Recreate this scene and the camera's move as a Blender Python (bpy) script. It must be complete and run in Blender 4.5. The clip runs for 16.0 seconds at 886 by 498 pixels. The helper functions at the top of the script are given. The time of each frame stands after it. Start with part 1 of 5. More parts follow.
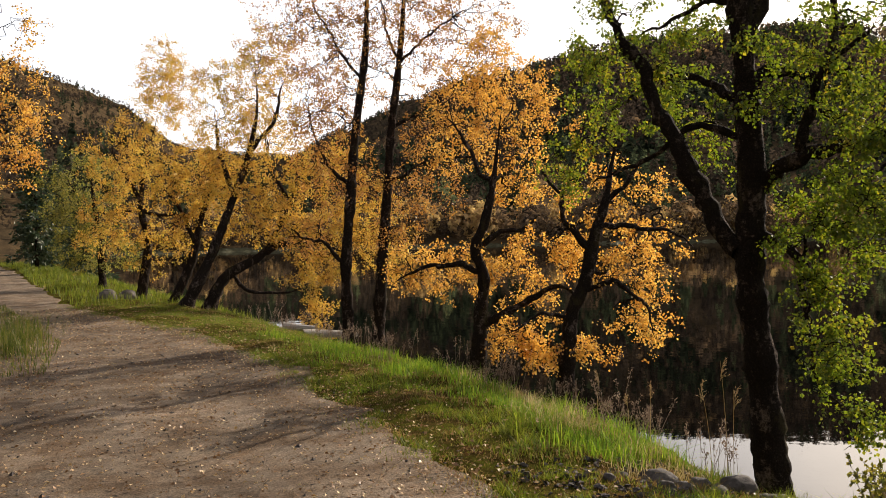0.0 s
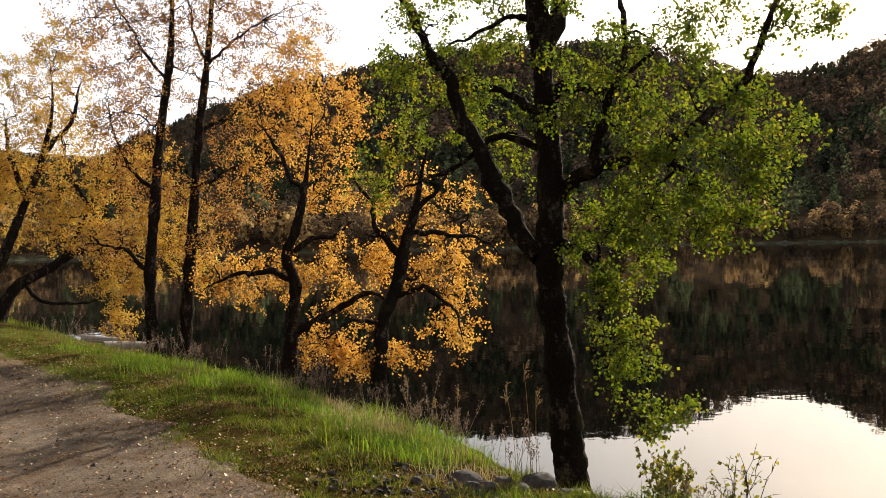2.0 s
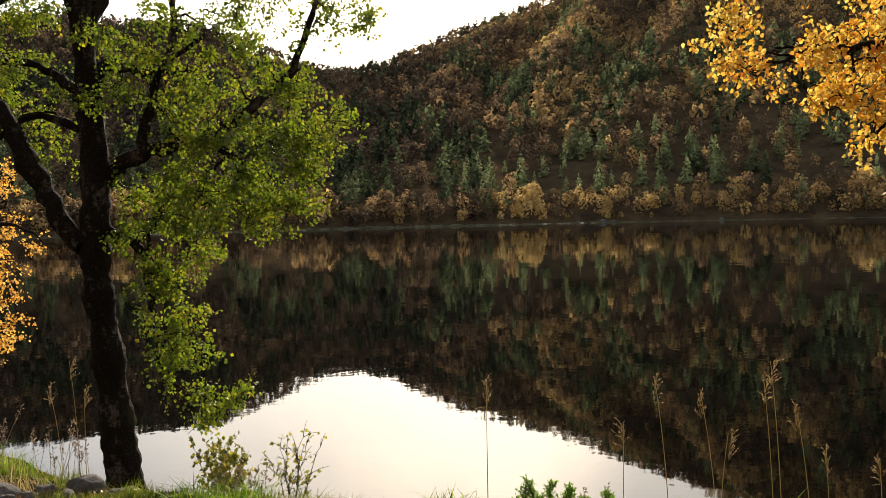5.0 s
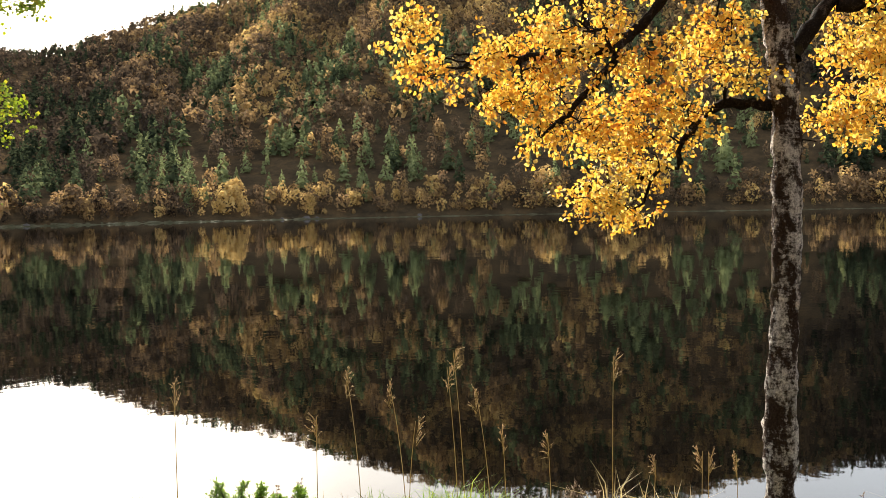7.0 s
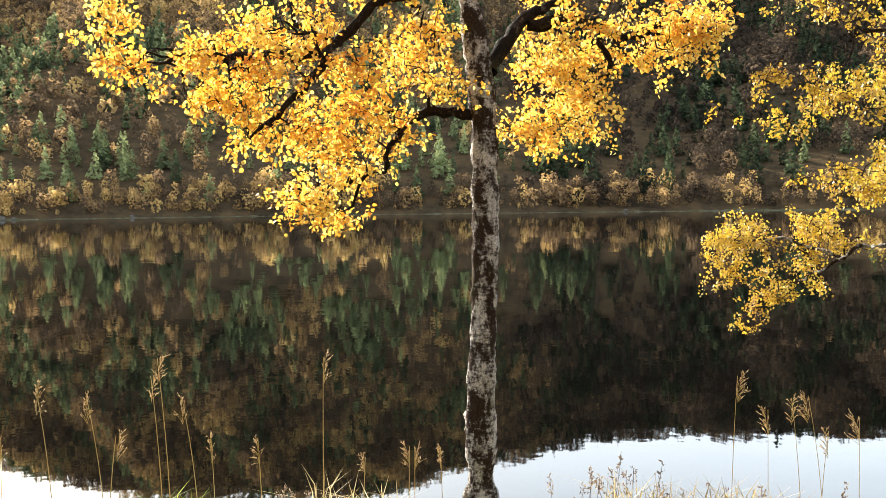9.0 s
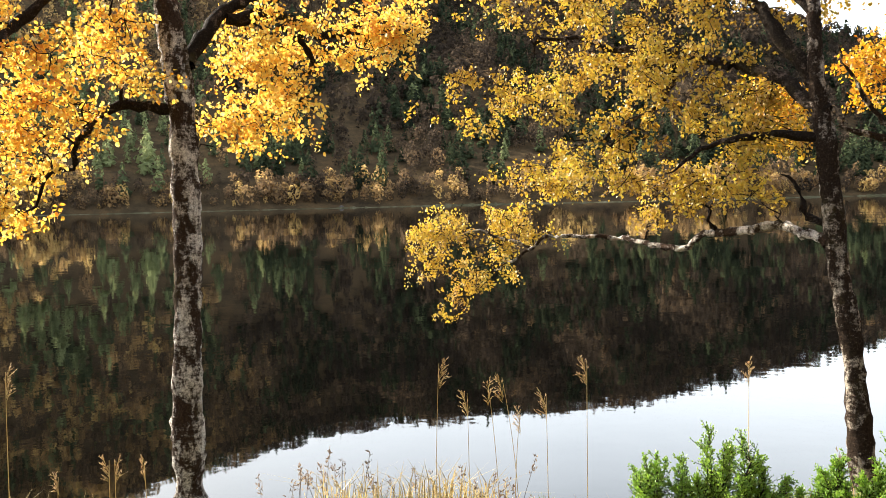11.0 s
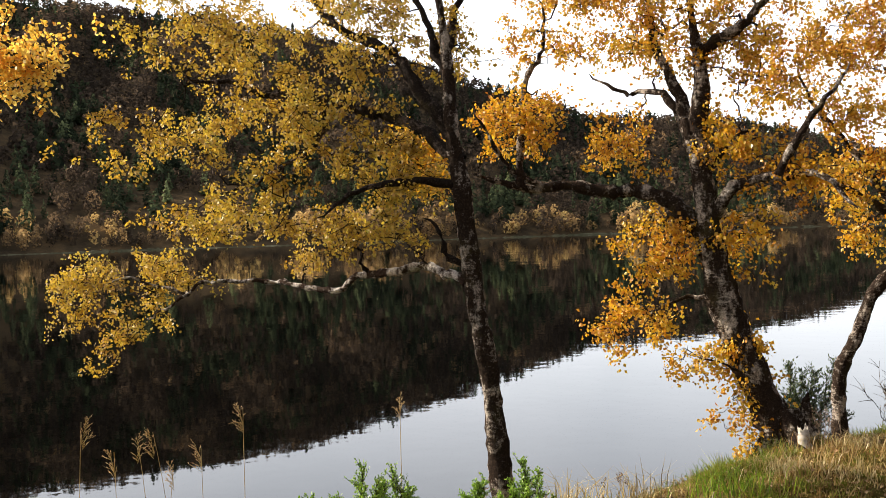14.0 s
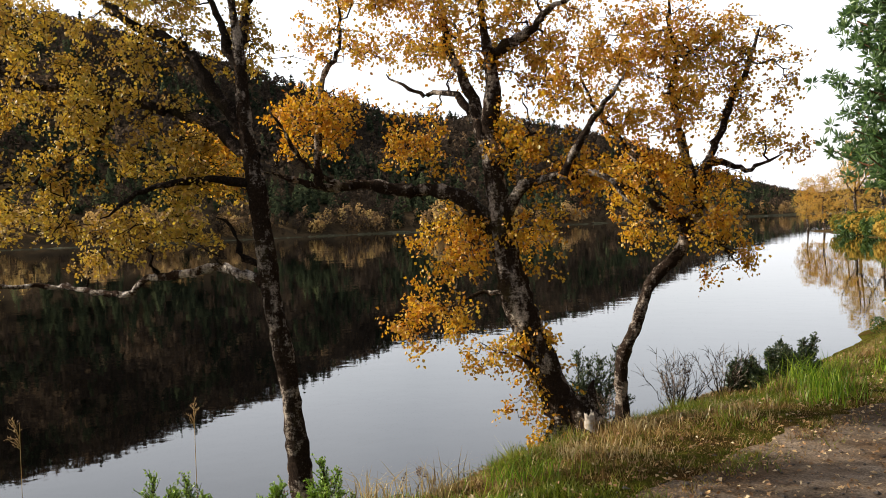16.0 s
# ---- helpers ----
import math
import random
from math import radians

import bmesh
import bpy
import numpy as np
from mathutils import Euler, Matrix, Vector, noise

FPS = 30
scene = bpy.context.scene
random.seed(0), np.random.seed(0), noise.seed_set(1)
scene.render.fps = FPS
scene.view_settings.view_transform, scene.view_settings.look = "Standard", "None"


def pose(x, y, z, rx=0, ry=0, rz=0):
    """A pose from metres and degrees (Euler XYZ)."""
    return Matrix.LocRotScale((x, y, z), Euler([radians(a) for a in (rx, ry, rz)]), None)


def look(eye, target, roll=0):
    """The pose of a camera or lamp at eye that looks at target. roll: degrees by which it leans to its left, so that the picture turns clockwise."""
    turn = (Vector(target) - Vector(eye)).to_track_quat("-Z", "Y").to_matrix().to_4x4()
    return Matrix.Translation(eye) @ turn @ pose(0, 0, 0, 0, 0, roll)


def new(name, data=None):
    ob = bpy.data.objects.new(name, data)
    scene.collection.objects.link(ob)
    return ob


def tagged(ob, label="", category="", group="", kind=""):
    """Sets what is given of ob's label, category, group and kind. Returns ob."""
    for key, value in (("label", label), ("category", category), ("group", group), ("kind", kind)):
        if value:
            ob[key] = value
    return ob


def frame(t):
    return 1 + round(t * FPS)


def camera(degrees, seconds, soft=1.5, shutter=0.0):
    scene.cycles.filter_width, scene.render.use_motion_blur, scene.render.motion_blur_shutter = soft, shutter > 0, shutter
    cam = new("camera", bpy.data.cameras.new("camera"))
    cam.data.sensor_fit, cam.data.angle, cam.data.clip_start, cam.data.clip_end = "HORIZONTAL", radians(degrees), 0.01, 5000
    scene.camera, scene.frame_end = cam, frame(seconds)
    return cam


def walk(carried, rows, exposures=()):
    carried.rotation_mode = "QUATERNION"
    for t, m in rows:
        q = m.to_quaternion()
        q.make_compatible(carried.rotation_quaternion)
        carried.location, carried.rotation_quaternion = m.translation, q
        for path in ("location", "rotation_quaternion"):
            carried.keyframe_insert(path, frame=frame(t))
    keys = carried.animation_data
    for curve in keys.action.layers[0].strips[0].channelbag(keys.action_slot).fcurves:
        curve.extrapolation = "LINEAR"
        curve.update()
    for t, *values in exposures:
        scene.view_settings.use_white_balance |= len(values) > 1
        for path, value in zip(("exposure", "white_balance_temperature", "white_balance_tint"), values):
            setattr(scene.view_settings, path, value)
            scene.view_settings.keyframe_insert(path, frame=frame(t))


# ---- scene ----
# ---- the camera: it turns on the spot, held at arm's length ----
cam = camera(51.7, 16.0, soft=0.6)
EYE, ARM = 1.65, 0.26
TURNS = [
    (0, -25.00, -0.91, 0.96), (0.5, -25.37, -0.74, 1.03), (1, -27.08, -0.68, 0.80), (1.5, -31.34, -0.66, 0.59),
    (2, -36.52, -0.68, 0.96), (2.5, -41.35, -0.84, 0.85), (3, -45.61, -0.91, 0.60), (3.5, -50.12, -1.05, 0.66),
    (6, -71.69, -2.62, 1.47), (6.5, -76.40, -2.72, 1.40), (7, -81.41, -2.64, 1.19), (7.5, -85.60, -2.50, 1.04),
    (8, -89.81, -2.50, 0.73), (8.5, -93.85, -2.59, 0.41), (9, -98.70, -2.78, 0.67), (11.5, -120.25, -3.24, 1.01),
    (12, -124.09, -3.06, 0.76), (12.5, -127.35, -2.63, 1.15), (13, -130.18, -1.97, 1.50), (13.5, -133.15, -1.33, 1.82),
    (14, -136.89, -1.09, 1.74), (14.5, -140.20, -1.10, 1.89), (15, -143.42, -1.18, 1.69), (15.5, -146.36, -1.39, 1.84),
    (16, -149.02, -1.59, 2.22),
]


def held(yaw, pitch, lean):
    a = radians(yaw)
    return (pose(-ARM * math.sin(a), ARM * math.cos(a), EYE, 0, 0, yaw) @ pose(0, 0, 0, 90 + pitch)
            @ pose(0, 0, 0, 0, 0, -lean))


walk(cam, [(t, held(yaw, pitch, lean)) for t, yaw, pitch, lean in TURNS],
     exposures=[(t, e, k, i) for t, e, k, i in ((0, 0.4, 6650, 13), (3.5, 0.28, 6500, 11), (6.0, 0.85, 6500, 9), (7.0, 1.3, 6350, 8), (8.0, 1.85, 6200, 6),
                                                (9.0, 2.0, 6100, 5), (11.5, 1.8, 6350, 8), (12.5, 1.4, 6400, 10), (14.0, 1.05, 6450, 11), (16.0, 0.5, 6450, 11))])

# ---- sky and sun ----
SUN_AZ, SUN_EL = -66.0, 23.5   # bearing counted like the camera's yaw, height over the horizon
world = bpy.data.worlds.new("autumn_sky")
scene.world = world
world.use_nodes = True
wt = world.node_tree
sky = wt.nodes.new("ShaderNodeTexSky")
sky.sky_type, sky.sun_disc = "NISHITA", False
sky.sun_elevation, sky.sun_rotation = radians(SUN_EL), radians(-SUN_AZ)
sky.air_density, sky.dust_density, sky.ozone_density = 1.0, 4.0, 1.0
wt.nodes["Background"].inputs["Strength"].default_value = 0.15
# a thin white veil of high cloud lies over the sky
veil = wt.nodes.new("ShaderNodeMix")
veil.data_type = "RGBA"
cloud = wt.nodes.new("ShaderNodeTexNoise")
cloud.inputs["Scale"].default_value, cloud.inputs["Detail"].default_value = 2.2, 5
spread = wt.nodes.new("ShaderNodeMapRange")
for key, value in (("From Min", 0.3), ("From Max", 0.7), ("To Min", 0.55), ("To Max", 0.85)):
    spread.inputs[key].default_value = value
wt.links.new(cloud.outputs["Fac"], spread.inputs["Value"])
wt.links.new(spread.outputs["Result"], veil.inputs[0])
wt.links.new(sky.outputs["Color"], veil.inputs[6])
# the sheet is seen aslant, and so brighter, towards the horizon
dome, split = wt.nodes.new("ShaderNodeTexCoord"), wt.nodes.new("ShaderNodeSeparateXYZ")
wt.links.new(dome.outputs["Generated"], split.inputs[0])
slant = wt.nodes.new("ShaderNodeValToRGB")
for e, (p, c) in zip([slant.color_ramp.elements[0], slant.color_ramp.elements[1], slant.color_ramp.elements.new(0.3), slant.color_ramp.elements.new(0.55)],
                     ((0.0, (7.6, 7.75, 8.0)), (1.0, (1.2, 1.3, 1.5)), (0.3, (8.0, 8.2, 8.5)), (0.55, (2.2, 2.35, 2.6)))):
    e.position, e.color = p, (*c, 1)
wt.links.new(split.outputs["Z"], slant.inputs["Fac"])
wt.links.new(slant.outputs["Color"], veil.inputs[7])
wt.links.new(veil.outputs[2], wt.nodes["Background"].inputs["Color"])

sun = new("sun", bpy.data.lights.new("sun", "SUN"))
sun.data.energy, sun.data.angle, sun.data.color = 5.0, radians(0.6), (1.0, 0.89, 0.74)
_a, _e = radians(SUN_AZ), radians(SUN_EL)
SUN_WAY = Vector((-math.sin(_a) * math.cos(_e), math.cos(_a) * math.cos(_e), math.sin(_e)))
sun.matrix_world = look(SUN_WAY * 300, (0, 0, 0))


# ---- materials ----
def shader(name):
    m = bpy.data.materials.new(name)
    m.use_nodes = True
    m.node_tree.nodes.clear()
    return m, m.node_tree


def nd(t, kind, **kw):
    n = t.nodes.new(kind)
    for key, value in kw.items():
        if key == "_operation":
            n.operation = value
        else:
            n.inputs[key.replace("_", " ")].default_value = value
    return n


def ramp(t, fac, stops, mode="LINEAR"):
    n = t.nodes.new("ShaderNodeValToRGB")
    n.color_ramp.interpolation = mode
    el = n.color_ramp.elements
    while len(el) < len(stops):
        el.new(0.5)
    for e, (p, c) in zip(el, stops):
        e.position, e.color = p, (*c, 1)
    t.links.new(fac, n.inputs["Fac"])
    return n.outputs["Color"]


def mix(t, fac, a, b, how="MIX"):
    n = t.nodes.new("ShaderNodeMix")
    n.data_type, n.blend_type = "RGBA", how
    for sock, v in ((n.inputs[0], fac), (n.inputs[6], a), (n.inputs[7], b)):
        if isinstance(v, bpy.types.NodeSocket):
            t.links.new(v, sock)
        else:
            sock.default_value = v if isinstance(v, (int, float)) else (*v, 1)
    return n.outputs[2]


def coords(t, scale=(1, 1, 1)):
    c = t.nodes.new("ShaderNodeTexCoord")
    m = t.nodes.new("ShaderNodeMapping")
    m.inputs["Scale"].default_value = scale
    t.links.new(c.outputs["Object"], m.inputs["Vector"])
    return m.outputs["Vector"]


def noised(t, vec, scale, detail=4, rough=0.55):
    n = nd(t, "ShaderNodeTexNoise", Scale=scale, Detail=detail, Roughness=rough)
    t.links.new(vec, n.inputs["Vector"])
    return n.outputs["Fac"]


def bumped(t, height, strength, distance):
    b = nd(t, "ShaderNodeBump", Strength=strength, Distance=distance)
    t.links.new(height, b.inputs["Height"])
    return b.outputs["Normal"]


def finish(t, color, rough=0.9, normal=None, spec=0.2):
    p = nd(t, "ShaderNodeBsdfPrincipled", Roughness=rough)
    p.inputs["Specular IOR Level"].default_value = spec
    if isinstance(color, bpy.types.NodeSocket):
        t.links.new(color, p.inputs["Base Color"])
    else:
        p.inputs["Base Color"].default_value = (*color, 1)
    if normal:
        t.links.new(normal, p.inputs["Normal"])
    o = t.nodes.new("ShaderNodeOutputMaterial")
    t.links.new(p.outputs[0], o.inputs[0])


def leafy(name, stops, through_part=0.64, gloss=0.06, tint="", drift=0.0):
    """Thin leaves: light shines through them, each leaf with a colour of its own, whole sprays turning earlier than others."""
    m, t = shader(name)
    if tint:
        a = t.nodes.new("ShaderNodeAttribute")
        a.attribute_name = tint
        g = t.nodes.new("ShaderNodeNewGeometry")
        add = nd(t, "ShaderNodeMath", _operation="MULTIPLY_ADD")
        t.links.new(g.outputs["Random Per Island"], add.inputs[0])
        add.inputs[1].default_value = 0.11
        t.links.new(a.outputs["Fac"], add.inputs[2])
        fac = add.outputs[0]
    else:
        fac = t.nodes.new("ShaderNodeNewGeometry").outputs["Random Per Island"]
    if drift:
        own, turn = nd(t, "ShaderNodeMath", _operation="MULTIPLY_ADD"), nd(t, "ShaderNodeMath", _operation="MULTIPLY_ADD")
        t.links.new(fac, own.inputs[0])
        own.inputs[1].default_value, own.inputs[2].default_value = 0.6, 0.2 - 0.5 * drift
        t.links.new(noised(t, coords(t), 1.9, 3, 0.6), turn.inputs[0])
        turn.inputs[1].default_value = drift
        t.links.new(own.outputs[0], turn.inputs[2])
        fac = turn.outputs[0]
    col = ramp(t, fac, stops)
    d, tr, gl = nd(t, "ShaderNodeBsdfDiffuse"), nd(t, "ShaderNodeBsdfTranslucent"), nd(t, "ShaderNodeBsdfGlossy", Roughness=0.45)
    for n in (d, tr):
        t.links.new(col, n.inputs["Color"])
    s1, s2 = nd(t, "ShaderNodeMixShader", Fac=through_part), nd(t, "ShaderNodeMixShader", Fac=gloss)
    t.links.new(d.outputs[0], s1.inputs[1]), t.links.new(tr.outputs[0], s1.inputs[2])
    t.links.new(s1.outputs[0], s2.inputs[1]), t.links.new(gl.outputs[0], s2.inputs[2])
    o = t.nodes.new("ShaderNodeOutputMaterial")
    t.links.new(s2.outputs[0], o.inputs[0])
    return m


leaf_green = leafy("leaf_green", [(0, (0.46, 0.26, 0.02)), (0.14, (0.36, 0.31, 0.018)), (0.4, (0.175, 0.225, 0.010)), (0.75, (0.10, 0.155, 0.008)), (1, (0.30, 0.34, 0.02))], 0.72, 0.05, drift=0.9)
leaf_yellow = leafy("leaf_yellow", [(0, (0.60, 0.20, 0.018)), (0.3, (0.72, 0.36, 0.035)), (0.55, (0.78, 0.52, 0.07)), (1, (0.85, 0.70, 0.20))], 0.62, 0.05, drift=1.2)
leaf_ochre = leafy("leaf_ochre", [(0, (0.29, 0.135, 0.012)), (0.35, (0.46, 0.28, 0.022)), (0.65, (0.56, 0.39, 0.038)), (1, (0.33, 0.30, 0.04))], 0.5, 0.07, drift=1.1)
leaf_amber = leafy("leaf_amber", [(0, (0.42, 0.13, 0.006)), (0.35, (0.58, 0.28, 0.012)), (0.65, (0.68, 0.42, 0.022)), (1, (0.44, 0.34, 0.03))], 0.5, 0.05, drift=1.2)
leaf_orange = leafy("leaf_orange", [(0, (0.50, 0.20, 0.03)), (0.4, (0.72, 0.38, 0.055)), (0.7, (0.84, 0.51, 0.09)), (1, (0.85, 0.62, 0.17))], drift=1.0)
leaf_brown = leafy("leaf_brown", [(0, (0.30, 0.11, 0.025)), (0.4, (0.48, 0.22, 0.04)), (0.75, (0.60, 0.33, 0.06)), (1, (0.62, 0.43, 0.11))], 0.5, drift=1.0)
leaf_gold = leafy("leaf_gold", [(0, (0.47, 0.18, 0.022)), (0.35, (0.66, 0.37, 0.04)), (0.65, (0.76, 0.52, 0.08)), (1, (0.44, 0.40, 0.05))], 0.58, drift=1.2)
leaf_olive = leafy("leaf_olive", [(0, (0.14, 0.16, 0.02)), (0.5, (0.30, 0.28, 0.04)), (0.85, (0.45, 0.36, 0.06)), (1, (0.16, 0.18, 0.02))])
needle_juniper = leafy("needle_juniper", [(0, (0.09, 0.19, 0.02)), (0.5, (0.22, 0.38, 0.035)), (1, (0.42, 0.54, 0.08))], 0.4, drift=0.6)
needle_dark = leafy("needle_dark", [(0, (0.018, 0.04, 0.014)), (0.6, (0.05, 0.085, 0.03)), (1, (0.12, 0.13, 0.05))], 0.25)
needle_pine = leafy("needle_pine", [(0, (0.06, 0.12, 0.04)), (0.6, (0.11, 0.20, 0.06)), (1, (0.18, 0.28, 0.08))], 0.4)
bush_mixed = leafy("bush_mixed", [(0, (0.04, 0.08, 0.02)), (0.4, (0.09, 0.13, 0.03)), (0.6, (0.22, 0.20, 0.04)), (0.8, (0.42, 0.27, 0.05)), (1, (0.52, 0.36, 0.08))], 0.4, 0.0, "tint")
grass_blade = leafy("grass_blade", [(0, (0.05, 0.08, 0.008)), (0.45, (0.14, 0.185, 0.014)), (0.8, (0.27, 0.29, 0.03)), (1, (0.42, 0.34, 0.09))], 0.5, 0.03, drift=0.7)
turf_brown = leafy("turf_brown", [(0, (0.12, 0.066, 0.022)), (0.5, (0.28, 0.165, 0.055)), (0.85, (0.48, 0.34, 0.13)), (1, (0.26, 0.25, 0.04))], 0.4, 0.03)
grass_plume = leafy("grass_plume", [(0, (0.12, 0.075, 0.05)), (0.6, (0.24, 0.17, 0.12)), (1, (0.38, 0.30, 0.22))], 0.4, 0.03)
grass_dry = leafy("grass_dry", [(0, (0.32, 0.23, 0.09)), (0.6, (0.52, 0.40, 0.17)), (1, (0.66, 0.54, 0.28))], 0.4, 0.05)
grass_head = leafy("grass_head", [(0, (0.22, 0.125, 0.06)), (0.6, (0.42, 0.28, 0.14)), (1, (0.58, 0.43, 0.24))], 0.4, 0.04)
grass_lush = leafy("grass_lush", [(0, (0.09, 0.19, 0.014)), (0.6, (0.23, 0.37, 0.025)), (1, (0.42, 0.48, 0.05))], 0.5, 0.02)
leaf_litter = leafy("leaf_litter", [(0, (0.16, 0.08, 0.03)), (0.4, (0.34, 0.19, 0.08)), (0.75, (0.56, 0.38, 0.17)), (1, (0.74, 0.60, 0.36))], 0.15)
grass_rough = leafy("grass_rough", [(0, (0.05, 0.085, 0.012)), (0.5, (0.12, 0.15, 0.02)), (1, (0.26, 0.22, 0.06))], 0.45, 0.02)
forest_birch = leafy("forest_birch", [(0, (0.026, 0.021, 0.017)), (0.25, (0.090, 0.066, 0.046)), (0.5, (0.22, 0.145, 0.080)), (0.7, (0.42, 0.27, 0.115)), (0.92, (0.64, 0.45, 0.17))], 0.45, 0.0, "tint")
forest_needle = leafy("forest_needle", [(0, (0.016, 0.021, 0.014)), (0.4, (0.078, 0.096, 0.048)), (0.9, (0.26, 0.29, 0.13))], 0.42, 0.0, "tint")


def bark_material(name, pale, dark, cover, rough=0.85, grain=1.0):
    """Peeling bark: ragged pale sheets between dark cracked plates, lichen and moss over both."""
    m, t = shader(name)
    upright, level, fine = coords(t, (1, 1, 0.55)), coords(t, (1, 1, 2.2)), coords(t)
    a, b, c = noised(t, upright, 7 * grain, 8, 0.72), noised(t, level, 20 * grain, 8, 0.75), noised(t, fine, 75, 5, 0.7)
    both = nd(t, "ShaderNodeMath", _operation="MULTIPLY_ADD")
    t.links.new(b, both.inputs[0])
    both.inputs[1].default_value = 0.45
    t.links.new(a, both.inputs[2])
    half = nd(t, "ShaderNodeMath", _operation="MULTIPLY")
    t.links.new(both.outputs[0], half.inputs[0])
    half.inputs[1].default_value = 0.69
    patch = ramp(t, half.outputs[0], [(cover - 0.03, (0, 0, 0)), (cover, (0.35, 0.35, 0.35)), (cover + 0.05, (1, 1, 1))])
    white = ramp(t, c, [(0.32, tuple(x * 0.35 for x in pale)), (0.55, pale), (0.75, tuple(min(0.85, x * 1.25) for x in pale))])
    black = ramp(t, c, [(0.3, dark), (0.55, tuple(x * 2.2 for x in dark)), (0.75, tuple(x * 6.0 for x in dark))])
    moss = ramp(t, noised(t, upright, 3.1, 6, 0.7), [(0.56, (0, 0, 0)), (0.68, (0.5, 0.5, 0.5))])
    col = mix(t, moss, mix(t, patch, black, white), (0.085, 0.072, 0.028))
    relief = nd(t, "ShaderNodeMath", _operation="MULTIPLY_ADD")
    t.links.new(c, relief.inputs[0])
    relief.inputs[1].default_value = 0.3
    t.links.new(half.outputs[0], relief.inputs[2])
    finish(t, col, rough, bumped(t, relief.outputs[0], 1.0, 0.06), 0.03)
    return m


bark_dark = bark_material("bark_dark", (0.20, 0.15, 0.12), (0.012, 0.009, 0.007), 0.56)
bark_white = bark_material("bark_white", (0.76, 0.69, 0.62), (0.022, 0.014, 0.010), 0.513)
bark_grey = bark_material("bark_grey", (0.58, 0.50, 0.42), (0.016, 0.011, 0.008), 0.541)
bark_pine = bark_material("bark_pine", (0.30, 0.14, 0.07), (0.06, 0.035, 0.025), 0.5)


def soil_material():
    m, t = shader("bank_soil")
    v = coords(t)
    a, b = noised(t, v, 0.9, 6), noised(t, v, 14, 5, 0.7)
    col = ramp(t, noised(t, v, 2.6, 7, 0.65), [(0.34, (0.085, 0.052, 0.022)), (0.47, (0.075, 0.068, 0.018)), (0.58, (0.10, 0.115, 0.018)), (0.7, (0.15, 0.105, 0.042))])
    col = mix(t, 1.0, col, ramp(t, a, [(0.35, (0.65, 0.65, 0.65)), (0.65, (1.15, 1.1, 1.05))]), "MULTIPLY")
    fine = ramp(t, b, [(0.3, (0.5, 0.5, 0.5)), (0.7, (1.3, 1.2, 1.1))])
    reach = nd(t, "ShaderNodeVectorMath", _operation="LENGTH")
    t.links.new(v, reach.inputs[0])
    far = nd(t, "ShaderNodeMapRange")
    far.inputs["From Min"].default_value, far.inputs["From Max"].default_value = 45.0, 110.0
    t.links.new(reach.outputs["Value"], far.inputs["Value"])
    heath = ramp(t, noised(t, v, 0.12, 7, 0.75), [(0.35, (0.040, 0.032, 0.022)), (0.5, (0.080, 0.060, 0.036)), (0.65, (0.125, 0.085, 0.045))])
    col = mix(t, far.outputs["Result"], col, heath)
    finish(t, mix(t, 1.0, col, fine, "MULTIPLY"), 0.95, bumped(t, b, 0.8, 0.05), 0.0)
    return m


def gravel_material():
    m, t = shader("road_gravel")
    v = coords(t)
    big, mid, fine = noised(t, v, 0.6, 5), noised(t, v, 6, 5, 0.7), noised(t, v, 55, 3, 0.7)
    vor = nd(t, "ShaderNodeTexVoronoi", Scale=90)
    t.links.new(v, vor.inputs["Vector"])
    col = ramp(t, big, [(0.3, (0.12, 0.098, 0.075)), (0.5, (0.205, 0.172, 0.133)), (0.7, (0.33, 0.277, 0.217))])
    col = mix(t, 1.0, col, ramp(t, mid, [(0.3, (0.65, 0.63, 0.6)), (0.7, (1.25, 1.2, 1.15))]), "MULTIPLY")
    col = mix(t, 1.0, col, ramp(t, fine, [(0.3, (0.38, 0.38, 0.38)), (0.7, (1.6, 1.52, 1.45))]), "MULTIPLY")
    worn = ramp(t, noised(t, v, 1.7, 6, 0.7), [(0.42, (1, 1, 1)), (0.62, (0.62, 0.52, 0.42))])
    col = mix(t, 1.0, col, worn, "MULTIPLY")
    h = nd(t, "ShaderNodeMath", _operation="MULTIPLY_ADD")
    t.links.new(vor.outputs["Distance"], h.inputs[0])
    h.inputs[1].default_value = 0.4
    t.links.new(fine, h.inputs[2])
    finish(t, col, 0.92, bumped(t, h.outputs[0], 0.8, 0.014), 0.1)
    return m


def water_material():
    m, t = shader("lake_water")
    v = coords(t, (1, 1, 1))
    a, b = noised(t, v, 1.5, 3, 0.5), noised(t, v, 0.13, 2, 0.5)
    n1 = bumped(t, a, 0.0045, 0.4)
    n2 = nd(t, "ShaderNodeBump", Strength=0.006, Distance=2.0)
    t.links.new(b, n2.inputs["Height"]), t.links.new(n1, n2.inputs["Normal"])
    p = nd(t, "ShaderNodeBsdfPrincipled", Roughness=0.02, IOR=1.33)
    p.inputs["Base Color"].default_value = (0.0012, 0.0011, 0.0009, 1)
    t.links.new(n2.outputs["Normal"], p.inputs["Normal"])
    o = t.nodes.new("ShaderNodeOutputMaterial")
    t.links.new(p.outputs[0], o.inputs[0])
    return m


